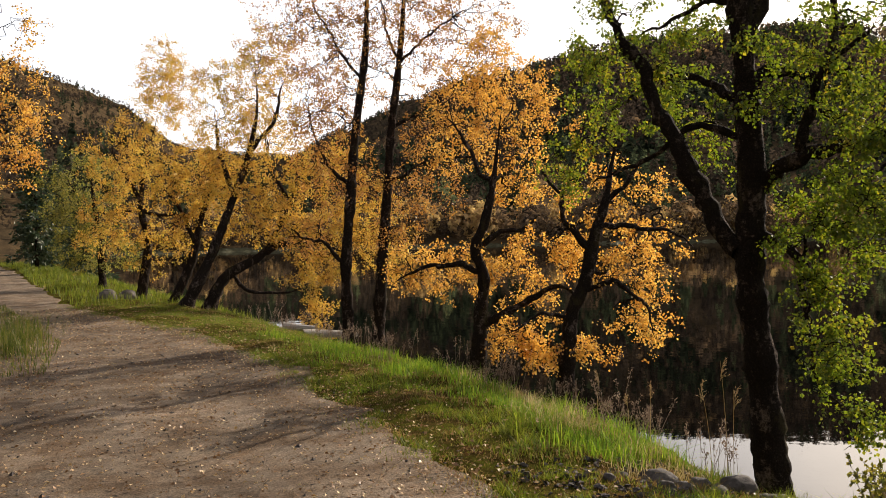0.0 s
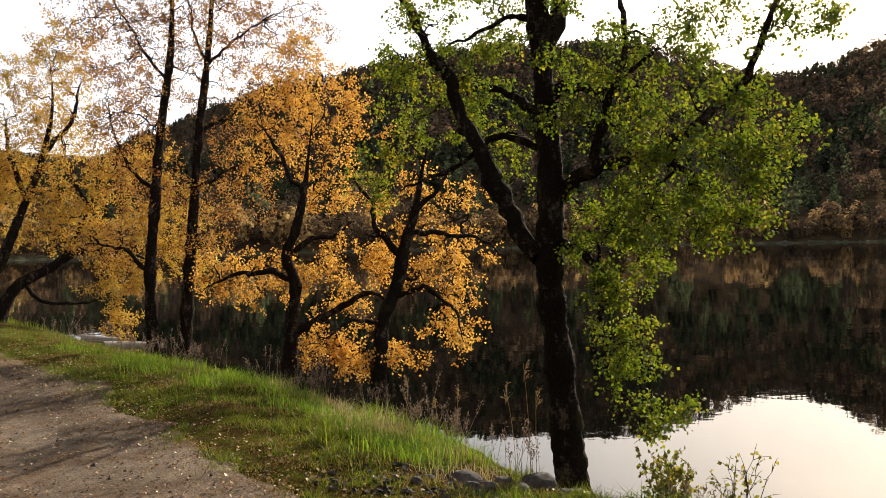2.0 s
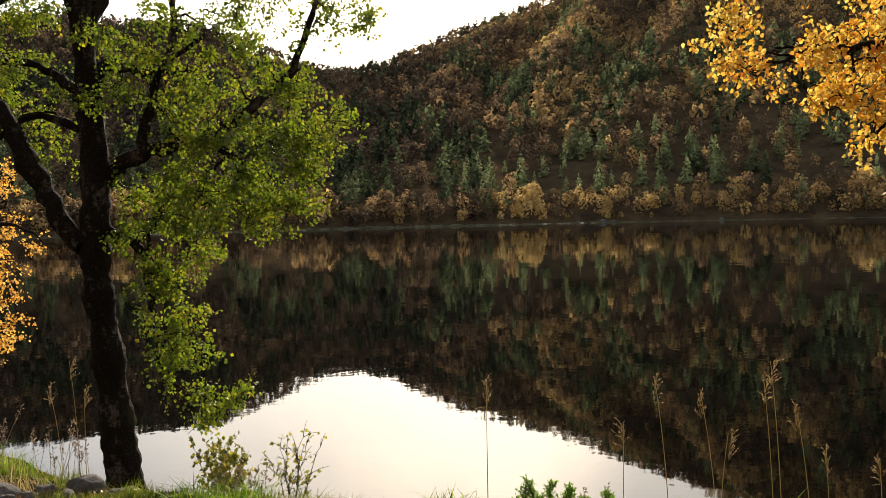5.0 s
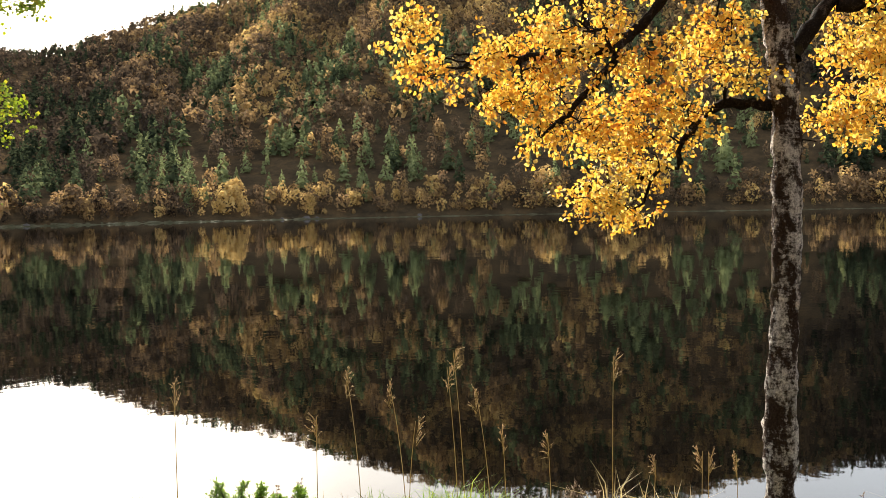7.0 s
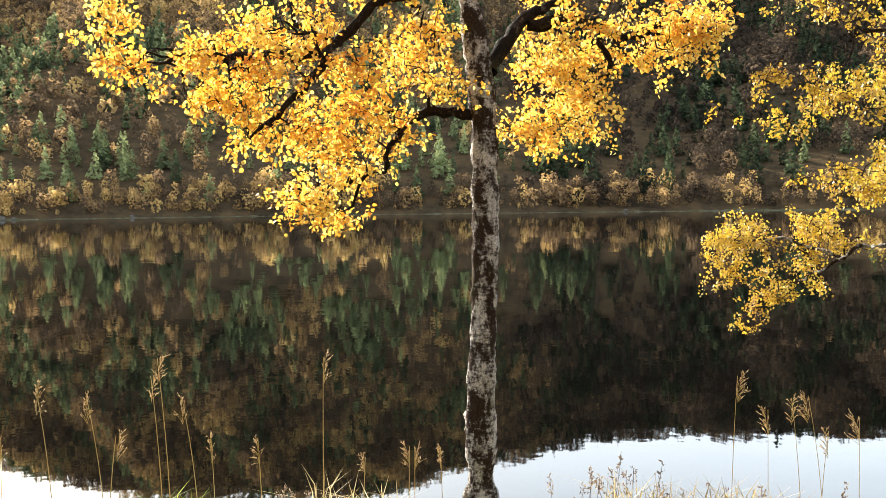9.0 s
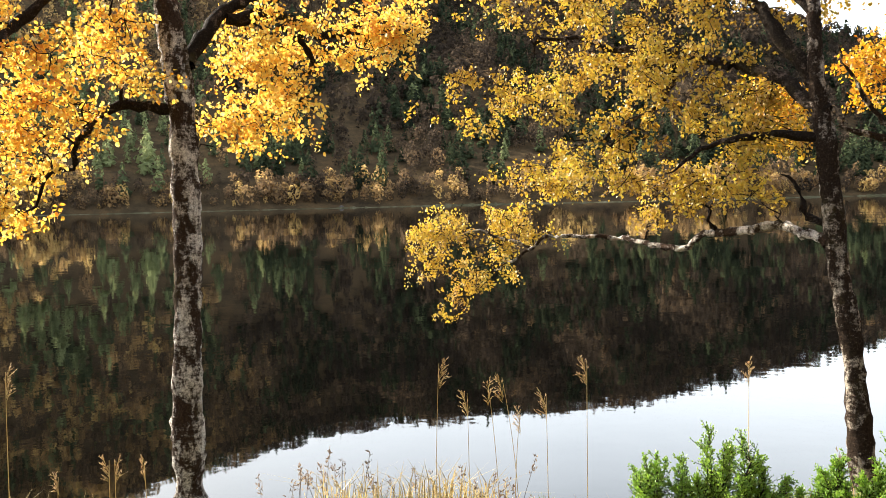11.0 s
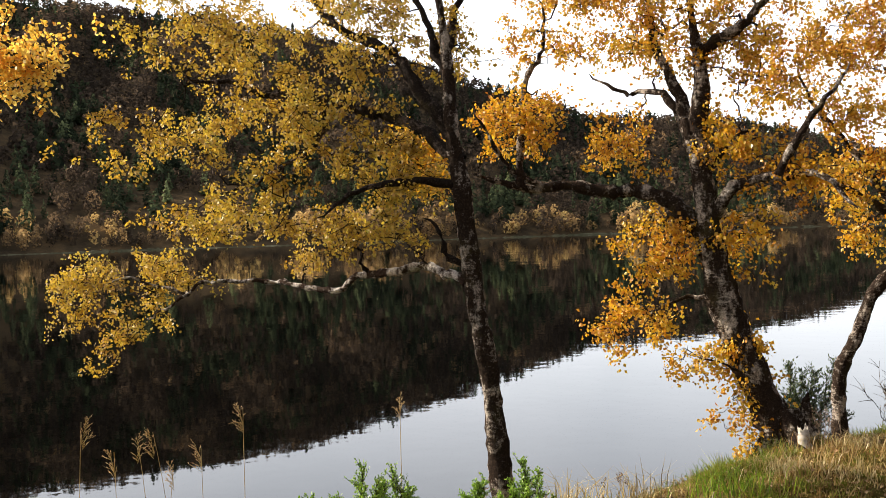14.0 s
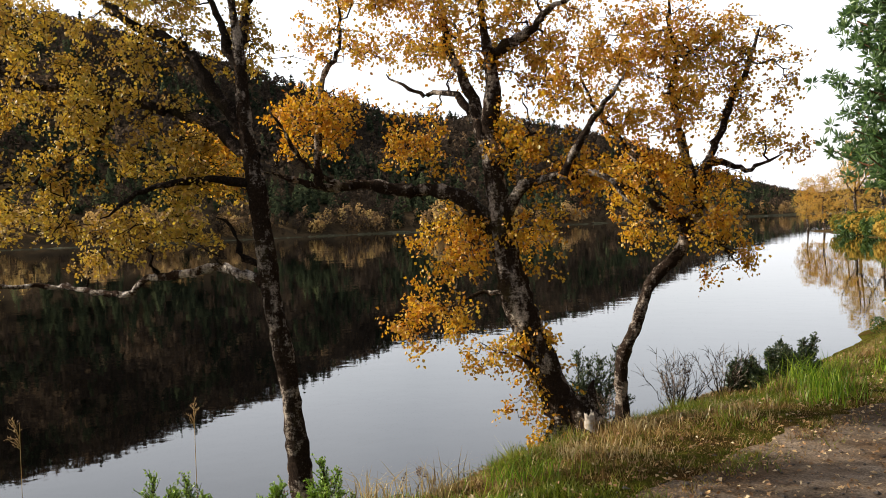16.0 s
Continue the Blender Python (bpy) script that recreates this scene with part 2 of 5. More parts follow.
def stone_material():
    m, t = shader("lichened_stone")
    v = coords(t)
    a, b = noised(t, v, 5, 6, 0.6), noised(t, v, 45, 4, 0.7)
    col = ramp(t, a, [(0.3, (0.055, 0.048, 0.044)), (0.55, (0.13, 0.117, 0.105)), (0.7, (0.24, 0.22, 0.19))])
    col = mix(t, 1.0, col, ramp(t, b, [(0.3, (0.6, 0.6, 0.6)), (0.7, (1.25, 1.2, 1.2))]), "MULTIPLY")
    finish(t, col, 0.85, bumped(t, b, 0.5, 0.02))
    return m


def wood_material():
    m, t = shader("weathered_wood")
    v = coords(t, (0.4, 6, 6))
    a = noised(t, v, 6, 5, 0.6)
    finish(t, ramp(t, a, [(0.3, (0.22, 0.19, 0.16)), (0.7, (0.52, 0.47, 0.40))]), 0.8, bumped(t, a, 0.4, 0.01))
    return m


soil, gravel, lake, stone, wood = soil_material(), gravel_material(), water_material(), stone_material(), wood_material()
WATER = -0.7


# ---- mesh helpers ----
def mesh_of(name, verts, faces, material, smooth=False, tint=None):
    me = bpy.data.meshes.new(name)
    verts = np.asarray(verts, dtype=np.float32)
    faces = np.asarray(faces, dtype=np.int32)
    k = faces.shape[1]
    me.vertices.add(len(verts))
    me.vertices.foreach_set("co", verts.ravel())
    me.loops.add(faces.size)
    me.loops.foreach_set("vertex_index", faces.ravel())
    me.polygons.add(len(faces))
    me.polygons.foreach_set("loop_start", np.arange(0, faces.size, k, dtype=np.int32))
    me.polygons.foreach_set("use_smooth", np.full(len(faces), smooth))
    if tint is not None:
        me.attributes.new("tint", "FLOAT", "POINT").data.foreach_set("value", np.asarray(tint, dtype=np.float32))
    me.update(calc_edges=True)
    me.materials.append(material)
    return me


def thing(name, data, label, category, group="", kind="", at=None):
    ob = new(name, data)
    if at is not None:
        ob.location = at
    return tagged(ob, label, category, group, kind)


def part(name, data, parent, label="", kind=""):
    ob = new(name, data)
    ob.parent = parent
    ob.matrix_parent_inverse = Matrix.Translation(parent.location).inverted()
    return tagged(ob, label, kind=kind)


def smooth_line(pts, step):
    """Points along a smooth line through pts, about a step apart."""
    p = np.asarray(pts, float)
    q = np.vstack([2 * p[0] - p[1], p, 2 * p[-1] - p[-2]])
    out = []
    for i in range(1, len(q) - 2):
        n = max(1, int(np.ceil(np.linalg.norm(q[i + 1] - q[i]) / step)))
        for u in np.arange(n) / n:
            out.append(0.5 * (2 * q[i] + (q[i + 1] - q[i - 1]) * u + (2 * q[i - 1] - 5 * q[i] + 4 * q[i + 1] - q[i + 2]) * u * u
                              + (3 * q[i] - q[i - 1] - 3 * q[i + 1] + q[i + 2]) * u ** 3))
    return np.array(out + [p[-1]])


def tube(line, radii, sides, rng=None, rough=0.0):
    """Verts and quads of a tube round a line."""
    line = np.asarray(line, float)
    n = len(line)
    way = np.gradient(line, axis=0)
    way /= np.linalg.norm(way, axis=1)[:, None] + 1e-9
    ref = np.where(np.abs(way[:, 2:3]) > 0.9, [[1.0, 0, 0]], [[0, 0, 1.0]])
    if np.abs(way[0, 2]) > 0.5:
        ref = np.tile([[1.0, 0.3, 0]], (n, 1))
    a = np.cross(way, ref)
    a /= np.linalg.norm(a, axis=1)[:, None] + 1e-9
    b = np.cross(way, a)
    th = np.arange(sides) * 2 * np.pi / sides
    r = np.asarray(radii, float)[:, None] * np.ones((1, sides))
    if rough and rng is not None:
        r = r * (1 + rough * rng.normal(size=r.shape))
    v = line[:, None] + r[..., None] * (np.cos(th)[None, :, None] * a[:, None] + np.sin(th)[None, :, None] * b[:, None])
    i, j = np.meshgrid(np.arange(n - 1), np.arange(sides), indexing="ij")
    k = (j + 1) % sides
    f = np.stack([i * sides + j, i * sides + k, (i + 1) * sides + k, (i + 1) * sides + j], -1).reshape(-1, 4)
    return v.reshape(-1, 3), f


def gather(pieces):
    vs, fs, at = [], [], 0
    for v, f in pieces:
        vs.append(v), fs.append(f + at)
        at += len(v)
    return np.vstack(vs), np.vstack(fs)


def unit(a):
    return a / (np.linalg.norm(a, axis=-1, keepdims=True) + 1e-9)


def leaves(at, way, size, rng, wide=0.42, fold=0.25):
    """Small folded leaves, two triangles each, at their stalks, pointing the given ways."""
    n = len(at)
    side = unit(np.cross(way, rng.normal(size=(n, 3))))
    up = np.cross(side, way)
    s = size * rng.uniform(0.65, 1.2, (n, 1))
    w = s * wide * rng.uniform(0.8, 1.15, (n, 1))
    mid = at + way * s * 0.45 + up * w * fold
    v = np.stack([at, mid + side * w, at + way * s, mid - side * w], 1).reshape(-1, 3)
    k = np.arange(n)[:, None] * 4
    return v, np.vstack([k + [[0, 1, 2]], k + [[0, 2, 3]]])


def round_leaves(at, way, size, rng, wide=0.42, fold=0.2):
    """Egg-shaped pointed leaves with a bent midrib, four triangles each."""
    n = len(at)
    side = unit(np.cross(way, rng.normal(size=(n, 3))))
    up = np.cross(side, way)
    s = size * rng.uniform(0.65, 1.2, (n, 1))
    w = s * wide * rng.uniform(0.8, 1.15, (n, 1))
    low, high, lift = at + way * s * 0.24, at + way * s * 0.64, up * w * fold
    v = np.stack([at, low + side * w * 0.88 + lift, high + side * w * 0.72 + lift, at + way * s - lift * 0.6, high - side * w * 0.72 + lift, low - side * w * 0.88 + lift], 1).reshape(-1, 3)
    k = np.arange(n)[:, None] * 6
    return v, np.vstack([k + [[0, 1, 5]], k + [[1, 2, 5]], k + [[2, 4, 5]], k + [[2, 3, 4]]])


# ---- the lie of the land ----
def pw(x, pairs):
    xs, ys = zip(*pairs)
    return np.interp(x, xs, ys)


def road_right(y):
    return pw(y, [(-40, -4.5), (-16, -0.6), (-9, 1.0), (-5.3, 2.05), (0, 2.75), (5, 2.98), (10, 3.2), (13, 3.3), (15, 3.1), (18, 2.7),
                  (21, 2.0), (24, 1.45), (38, 0.67), (57, 0.2), (90, -3)])


def road_left(y):
    return pw(y, [(-40, -8.5), (-10, -3.5), (0, -2.2), (10, -1.8), (22, -1.6), (24, -1.3), (38, -1.6), (57, -1.6), (90, -5)])


def shore(y):
    return pw(y, [(-500, -60), (-300, -40), (-150, -10), (-118, 8), (-112, 17), (-106, 18.5), (-93, 13.5), (-82, 9.5), (-69, 6.1), (-55, 3.4), (-40, 1.5), (-30, 1.2), (-22, 1.9), (-16, 2.4),
                  (-12.5, 2.6), (-10.3, 3.4), (-8.5, 4.0), (-7, 4.3), (-5.7, 4.5), (-4.4, 5.0), (-3.3, 5.5), (-1, 6.3), (0, 6.4), (2, 6.3), (3.7, 5.9),
                  (5, 5.75), (6.3, 5.95), (9, 6.6), (15, 6.6), (25, 6.2), (40, 5.2), (60, 4.0), (100, 4), (150, 13)])


def crest(y):
    """Where the verge breaks off towards the water."""
    return pw(y, [(-23, 0.4), (-16, 0.7), (-12.5, 1.3), (-10.3, 2.0), (-8.5, 2.45), (-7, 2.8), (-5.7, 3.05), (-4.4, 3.6), (-3.3, 4.25), (-0.6, 5.2), (1, 5.4),
                  (2, 5.25), (3.7, 4.6), (4.7, 4.35), (5.5, 4.42), (6.3, 4.55), (7.5, 4.78), (9, 4.85), (12, 4.7), (20, 4.3), (40, 3.5), (60, 2.5)])


def far_shore(az):
    return pw(az, [(-180, 480), (-171, 500), (-165, 420), (-150, 300), (-130, 240), (-100, 230), (-75, 230), (-45, 200), (-20, 170), (-5, 150), (10, 120), (30, 60),
                   (150, 60), (180, 480)])


def ridge_height(az):
    return pw(az, [(-180, 1.0), (-171, 0.6), (-168, 1.4), (-165, 2.5), (-160, 4.6), (-155, 5.8), (-146, 6.6), (-141, 8.4), (-134, 10.6), (-127, 12.4),
                   (-115, 13.4), (-109, 13.8), (-102, 15.4), (-95, 17.2), (-87, 17.4), (-80, 16.4), (-73, 14.0), (-68, 12.1), (-64, 11.0), (-61, 9.8), (-58, 9.0),
                   (-55.5, 9.2), (-52, 10.4), (-49, 11.3), (-43, 11.6), (-36, 11.2), (-27, 9.2), (-23, 8.4), (-20, 7.0), (-17.6, 6.2), (-16, 5.0),
                   (-10, 5.3), (-8.5, 5.8), (-6, 8.0), (-3, 9.1), (0, 10.0), (8, 12), (30, 12), (150, 10), (180, 1.0)])


def ridge_distance(az):
    return pw(az, [(-180, 900), (-171, 950), (-165, 850), (-156, 700), (-144, 620), (-128, 600), (-112, 640), (-95, 720), (-80, 700), (-70, 640), (-61, 640), (-58, 900), (-54, 900),
                   (-50, 640), (-30, 640), (-20, 800), (-16, 1300), (-10, 1000), (0, 700), (30, 500), (180, 900)])


def height(x, y):
    x, y = np.asarray(x, float), np.asarray(y, float)
    r, az = np.hypot(x, y), np.degrees(np.arctan2(-x, y))
    xr, xl, xs = road_right(y), road_left(y), shore(y)
    wob = 0.05 * np.sin(x * 1.7 + np.sin(y * 1.3)) * np.sin(y * 2.1 + 0.6 * np.sin(x)) + 0.03 * np.sin(x * 5.1 + y * 3.3) * np.sin(y * 4.7 - x * 2)
    xc = np.minimum(np.maximum(crest(y), xr + 0.2), xs - 0.5)
    verge = np.clip((x - xr) / 0.5, 0, 1) * (0.04 + wob) - 0.13 * np.clip((x - xr) / np.maximum(xc - xr, 0.3), 0, 1) ** 2
    drop = np.clip((x - xc) / (xs - xc), 0, None)
    bank = verge - 0.62 * np.clip(drop, 0, 1) ** 1.1 - 0.35 * np.clip(x - xs, 0, 6)
    # the steep rise beyond 11 m landward is added, out of view, against sky light
    left = np.clip((xl - x) / 1.0, 0, 1) * (0.08 + wob) + 0.10 * np.clip(xl - x - 3, 0, 8) ** 1.15 + 0.45 * np.clip(xl - x - 11, 0, 60)
    near = bank + left
    S, R, E = far_shore(az), ridge_distance(az), ridge_height(az)
    top = R * np.tan(np.radians(E)) + 1.65
    s = np.clip((r - S) / (R - S), 0, 1)
    lump = 1 + 0.06 * np.sin(az * 0.9 + r * 0.02) * s * (1 - s) * 4
    hill = WATER - 0.05 + np.clip(r - S, 0, 12) * 0.12 + (top - WATER - 1.4) * (0.85 * s + 0.15 * s ** 1.6) * lump - np.clip(r - R, 0, None) * 0.25
    bed = np.maximum(-2.8, WATER - 0.3 * np.clip(S - r, 0, 7))
    lakebed = np.maximum(bank, bed) if np.ndim(x) == 0 else np.where(x < xs, near, np.where(near > -2.8, np.maximum(near, -2.8), bed))
    lakebed = np.where((x >= xs) & (S - r < 7), np.maximum(lakebed, bed), lakebed)
    return np.where(r < S, lakebed, np.where(x < xs, np.maximum(hill, np.minimum(near, 30)), hill))


def ground_sheet():
    naz, rad = 360, np.concatenate([[0.15], np.geomspace(0.5, 130, 150), np.geomspace(136, 1500, 66)])
    az = np.arange(naz) * 2 * np.pi / naz
    x, y = -np.sin(az)[None] * rad[:, None], np.cos(az)[None] * rad[:, None]
    z = height(x, y)
    inside = (x < road_right(y) - 0.12) & (x > road_left(y) + 0.12) & (np.abs(y) < 88)
    z = z - 0.05 * inside
    i, j = np.meshgrid(np.arange(len(rad) - 1), np.arange(naz), indexing="ij")
    k = (j + 1) % naz
    f = np.stack([i * naz + j, (i + 1) * naz + j, (i + 1) * naz + k, i * naz + k], -1).reshape(-1, 4)
    v = np.stack([x, y, z], -1).reshape(-1, 3)
    return thing("ground", mesh_of("ground", v, f, soil, True), "grassy lake bank rising to wooded autumn hills", "ground", kind="structure")


def road_sheet():
    rng = np.random.default_rng(4)
    ys = np.concatenate([np.arange(-38, -14, 0.5), np.arange(-14, 30, 0.16), np.arange(30, 88, 0.6)])
    us = np.linspace(0, 1, 34)
    ragged = np.convolve(rng.normal(size=len(ys) + 24), np.ones(9) / 9, "same")[12:-12] * 0.42
    x = road_left(ys)[:, None] * (1 - us) + (road_right(ys) + ragged)[:, None] * us
    y = ys[:, None] + 0 * us
    z = height(x, y) + 0.012 * np.sin(x * 3 + y) * np.sin(y * 1.9) - 0.02 * np.exp(-((us - 0.33) / 0.08) ** 2) - 0.02 * np.exp(-((us - 0.7) / 0.08) ** 2)
    z[:, 0] -= 0.06
    z[:, -1] -= 0.06
    n = len(us)
    i, j = np.meshgrid(np.arange(len(ys) - 1), np.arange(n - 1), indexing="ij")
    f = np.stack([i * n + j, i * n + j + 1, (i + 1) * n + j + 1, (i + 1) * n + j], -1).reshape(-1, 4)
    v = np.stack([x, y, np.minimum(z, 0.06)], -1).reshape(-1, 3)
    return thing("road", mesh_of("road", v, f, gravel, True), "compacted grey gravel track strewn with fallen leaves", "road", kind="structure")


ground_sheet()
road_sheet()
wv = np.array([[-2400, -2400, WATER], [2400, -2400, WATER], [2400, 2400, WATER], [-2400, 2400, WATER]])
thing("water", mesh_of("water", wv, [[0, 1, 2, 3]], lake), "still dark lake mirroring the far hillside", "lake", kind="structure")


# ---- birches ----
def crooked(a, e, n, amp, rng, lift=0.0):
    """A wandering line of n points from a to e."""
    s = np.linspace(0, 1, n)[:, None]
    w = np.cumsum(rng.normal(size=(n, 3)), axis=0)
    w = w - w[0] - (w[-1] - w[0]) * s
    long = np.linalg.norm(e - a)
    return a * (1 - s) + e * s + w * amp * long / math.sqrt(n) + np.array([0, 0, lift * long]) * 4 * s * (1 - s)


def birch(trunk, r0, r1, limbs, crown, leaf=0.05, per=9, foliage=None, label="", bark=None, dense=1.4, name="birch_tree", pale=(), roots=0, clump=0.11, blunt=False, split=2.6, limb_bark=None, whips=16):
    """A tree from the line of its trunk, its limbs (radius, line) and the masses of its crown (x, y, z, radius, half height, sprays)."""
    rng = np.random.default_rng(int(abs(trunk[0][0] * 100 + trunk[0][1] * 10)))
    bark = bark or bark_dark
    base = np.array(trunk[0], float)
    base[2] = float(height(base[0], base[1])) - 0.03
    trunk = [tuple(base)] + [p for p in trunk[1:] if p[2] > base[2] + 0.2]
    root = thing(name, None, label, "birch tree", "birches along the lake shore", at=tuple(base))
    line = smooth_line(trunk, 0.14 if leaf > 0.06 else 0.05)
    u = np.linspace(0, 1, len(line))
    flare = 1 + 0.38 * np.exp(-(line[:, 2] - base[2]) / 0.16)
    rad = (r0 * (1 - u) + r1 * u) * flare
    if not blunt:
        rad = rad * np.minimum(1, (1 - u) * 2.6 + 0.12)
    knots = 1 + 0.09 * np.convolve(rng.normal(size=len(line) + 6), np.ones(4) / 2, "same")[3:-3]
    v, f = tube(line, rad * knots, 18, rng, 0.06)
    part("trunk", mesh_of("trunk", v, f, bark, True), root)
    skeleton, srad = [line[len(line) // 4:]], [rad[len(line) // 4:]]
    for i in range(roots):
        th = 2 * np.pi * (i + rng.uniform(-0.25, 0.25)) / roots
        q = np.linspace(0, 1, 9)
        rx, ry = base[0] + math.cos(th) * (0.05 + 0.75 * r0 / 0.2 * q), base[1] + math.sin(th) * (0.05 + 0.75 * r0 / 0.2 * q)
        rz = np.maximum(height(rx, ry) - 0.02 - 0.05 * q, base[2] - 0.5) + 0.34 * (1 - q) ** 3
        v, f = tube(np.stack([rx, ry, rz], 1), r0 * (0.62 - 0.5 * q), 8, rng, 0.06)
        part("root", mesh_of("root", v, f, bark, True), root)
    for i, (lr, pts) in enumerate(limbs):
        ll = smooth_line(pts, 0.07 if leaf < 0.06 else 0.12)
        wander = np.stack([np.convolve(rng.normal(size=len(ll) + 4), np.ones(5) / 2.2, "same")[2:-2] for _ in range(3)], 1)
        ll[1:-1] += wander[1:-1] * 0.022
        lrad = lr * (np.linspace(1.0, 0.0, len(ll)) ** 0.7 * 0.88 + 0.12) * (1 + 0.10 * rng.normal(size=len(ll)))
        v, f = tube(ll, lrad, 9, rng, 0.08)
        part("limb", mesh_of("limb", v, f, bark_white if i in pale else limb_bark or bark, True), root)
        skeleton.append(ll), srad.append(lrad)
    sk, sr = np.vstack(skeleton), np.concatenate(srad)
    k_size = leaf / 0.05
    # boughs that part from the limbs towards the masses of the crown
    masses = np.array([c[:5] for c in crown])
    stem = line[-1, 2] - base[2]
    bits = []
    for _ in range(whips):
        goal = masses[rng.integers(0, len(masses))]
        e = goal[:3] + unit(rng.normal(size=3)) * np.array([goal[3], goal[3], goal[4]]) * rng.uniform(0.3, 0.85)
        thick = np.flatnonzero(sr > 0.012)
        k = thick[np.argmin(np.sum((sk[thick] - e) ** 2, 1))]
        a = sk[k]
        reach = np.linalg.norm(e - a)
        if reach < 0.2 or reach > 0.32 * stem:
            continue
        ln = crooked(a, e, 12, 0.26, rng, 0.08)
        rr = np.linspace(min(sr[k] * 0.6, 0.010 + 0.011 * reach * k_size), 0.0045 * k_size, 12)
        bits.append(tube(ln, rr, 5, rng, 0.08))
        sk, sr = np.vstack([sk, ln[1:]]), np.concatenate([sr, rr[1:]])
    # crooked side branches, each carrying a spray of leaves at its end, the nearest to the limbs first
    hubs, share = [], []
    for x, y, z, rx, rz, n in crown:
        m = max(3, int(n * dense / split))
        q = unit(rng.normal(size=(m, 3))) * rng.uniform(0, 1, (m, 1)) ** 0.42
        hubs.append(np.array([x, y, z]) + q * [rx, rx * 0.9, rz]), share.append(np.full(m, n * dense / m))
    hubs, share = np.vstack(hubs), np.concatenate(share)
    order = np.argsort([np.min(np.sum((sk - p) ** 2, 1)) for p in hubs])
    cap = len(sk) + len(hubs) * 12
    pts, prad = np.zeros((cap, 3)), np.zeros(cap)
    m = len(sk)
    pts[:m], prad[:m] = sk, sr
    at, way, many = [], [], max(4, int(per * 0.85))
    for h, n in zip(hubs[order], share[order]):
        dd = np.sum((pts[:m] - h) ** 2, 1) + 0.5 * np.clip(pts[:m, 2] - h[2], 0, None) ** 2 - 2.0 * np.minimum(prad[:m], 0.03) * 0.5
        k = int(np.argmin(dd))
        a = pts[k]
        long = np.linalg.norm(h - a)
        if long > 0.04:
            ln = crooked(a, h, 8, 0.34, rng, 0.07)
            r = np.linspace(min(prad[k] * 0.8, (0.007 + 0.014 * long) * k_size), 0.0032 * k_size, 8)
            bits.append(tube(ln, r, 4))
            pts[m:m + 7], prad[m:m + 7] = ln[1:], r[1:]
            m += 7
        else:
            ln = np.array([a, h])
        out = unit(h - a) if long > 0.04 else np.array([0, 0, 1.0])
        for _ in range(max(1, int(round(n)))):
            b = ln[rng.integers(len(ln) // 2, len(ln))]
            e = h + rng.normal(size=3) * [clump, clump, clump * 0.7] * k_size
            tw = crooked(b, e, 4, 0.25, rng)
            bits.append(tube(tw, np.linspace(0.004, 0.002, 4) * k_size ** 0.4, 3))
            for _ in range(4):
                c = tw[rng.integers(1, 4)]
                w = unit(rng.normal(size=3) * 0.9 + out * 0.5 + [0, 0, -0.3])
                ex = rng.uniform(0.04, 0.17) * k_size
                q = rng.uniform(0.1, 1.05, (many, 1))
                at.append(c + w * ex * q + rng.normal(size=(many, 3)) * 0.026 * k_size)
                way.append(unit(w * 0.5 + rng.normal(size=(many, 3)) * 0.75 + [0, 0, -0.5]))
    v, f = gather(bits)
    part("twigwork", mesh_of("twigwork", v, f, limb_bark or bark, True), root, kind="stuff")
    v, f = (round_leaves if bark is bark_white else leaves)(np.vstack(at), np.vstack(way), leaf * 0.68, rng, 0.44)
    part("crown", mesh_of("crown", v, f, foliage), root, kind="stuff")
    return root


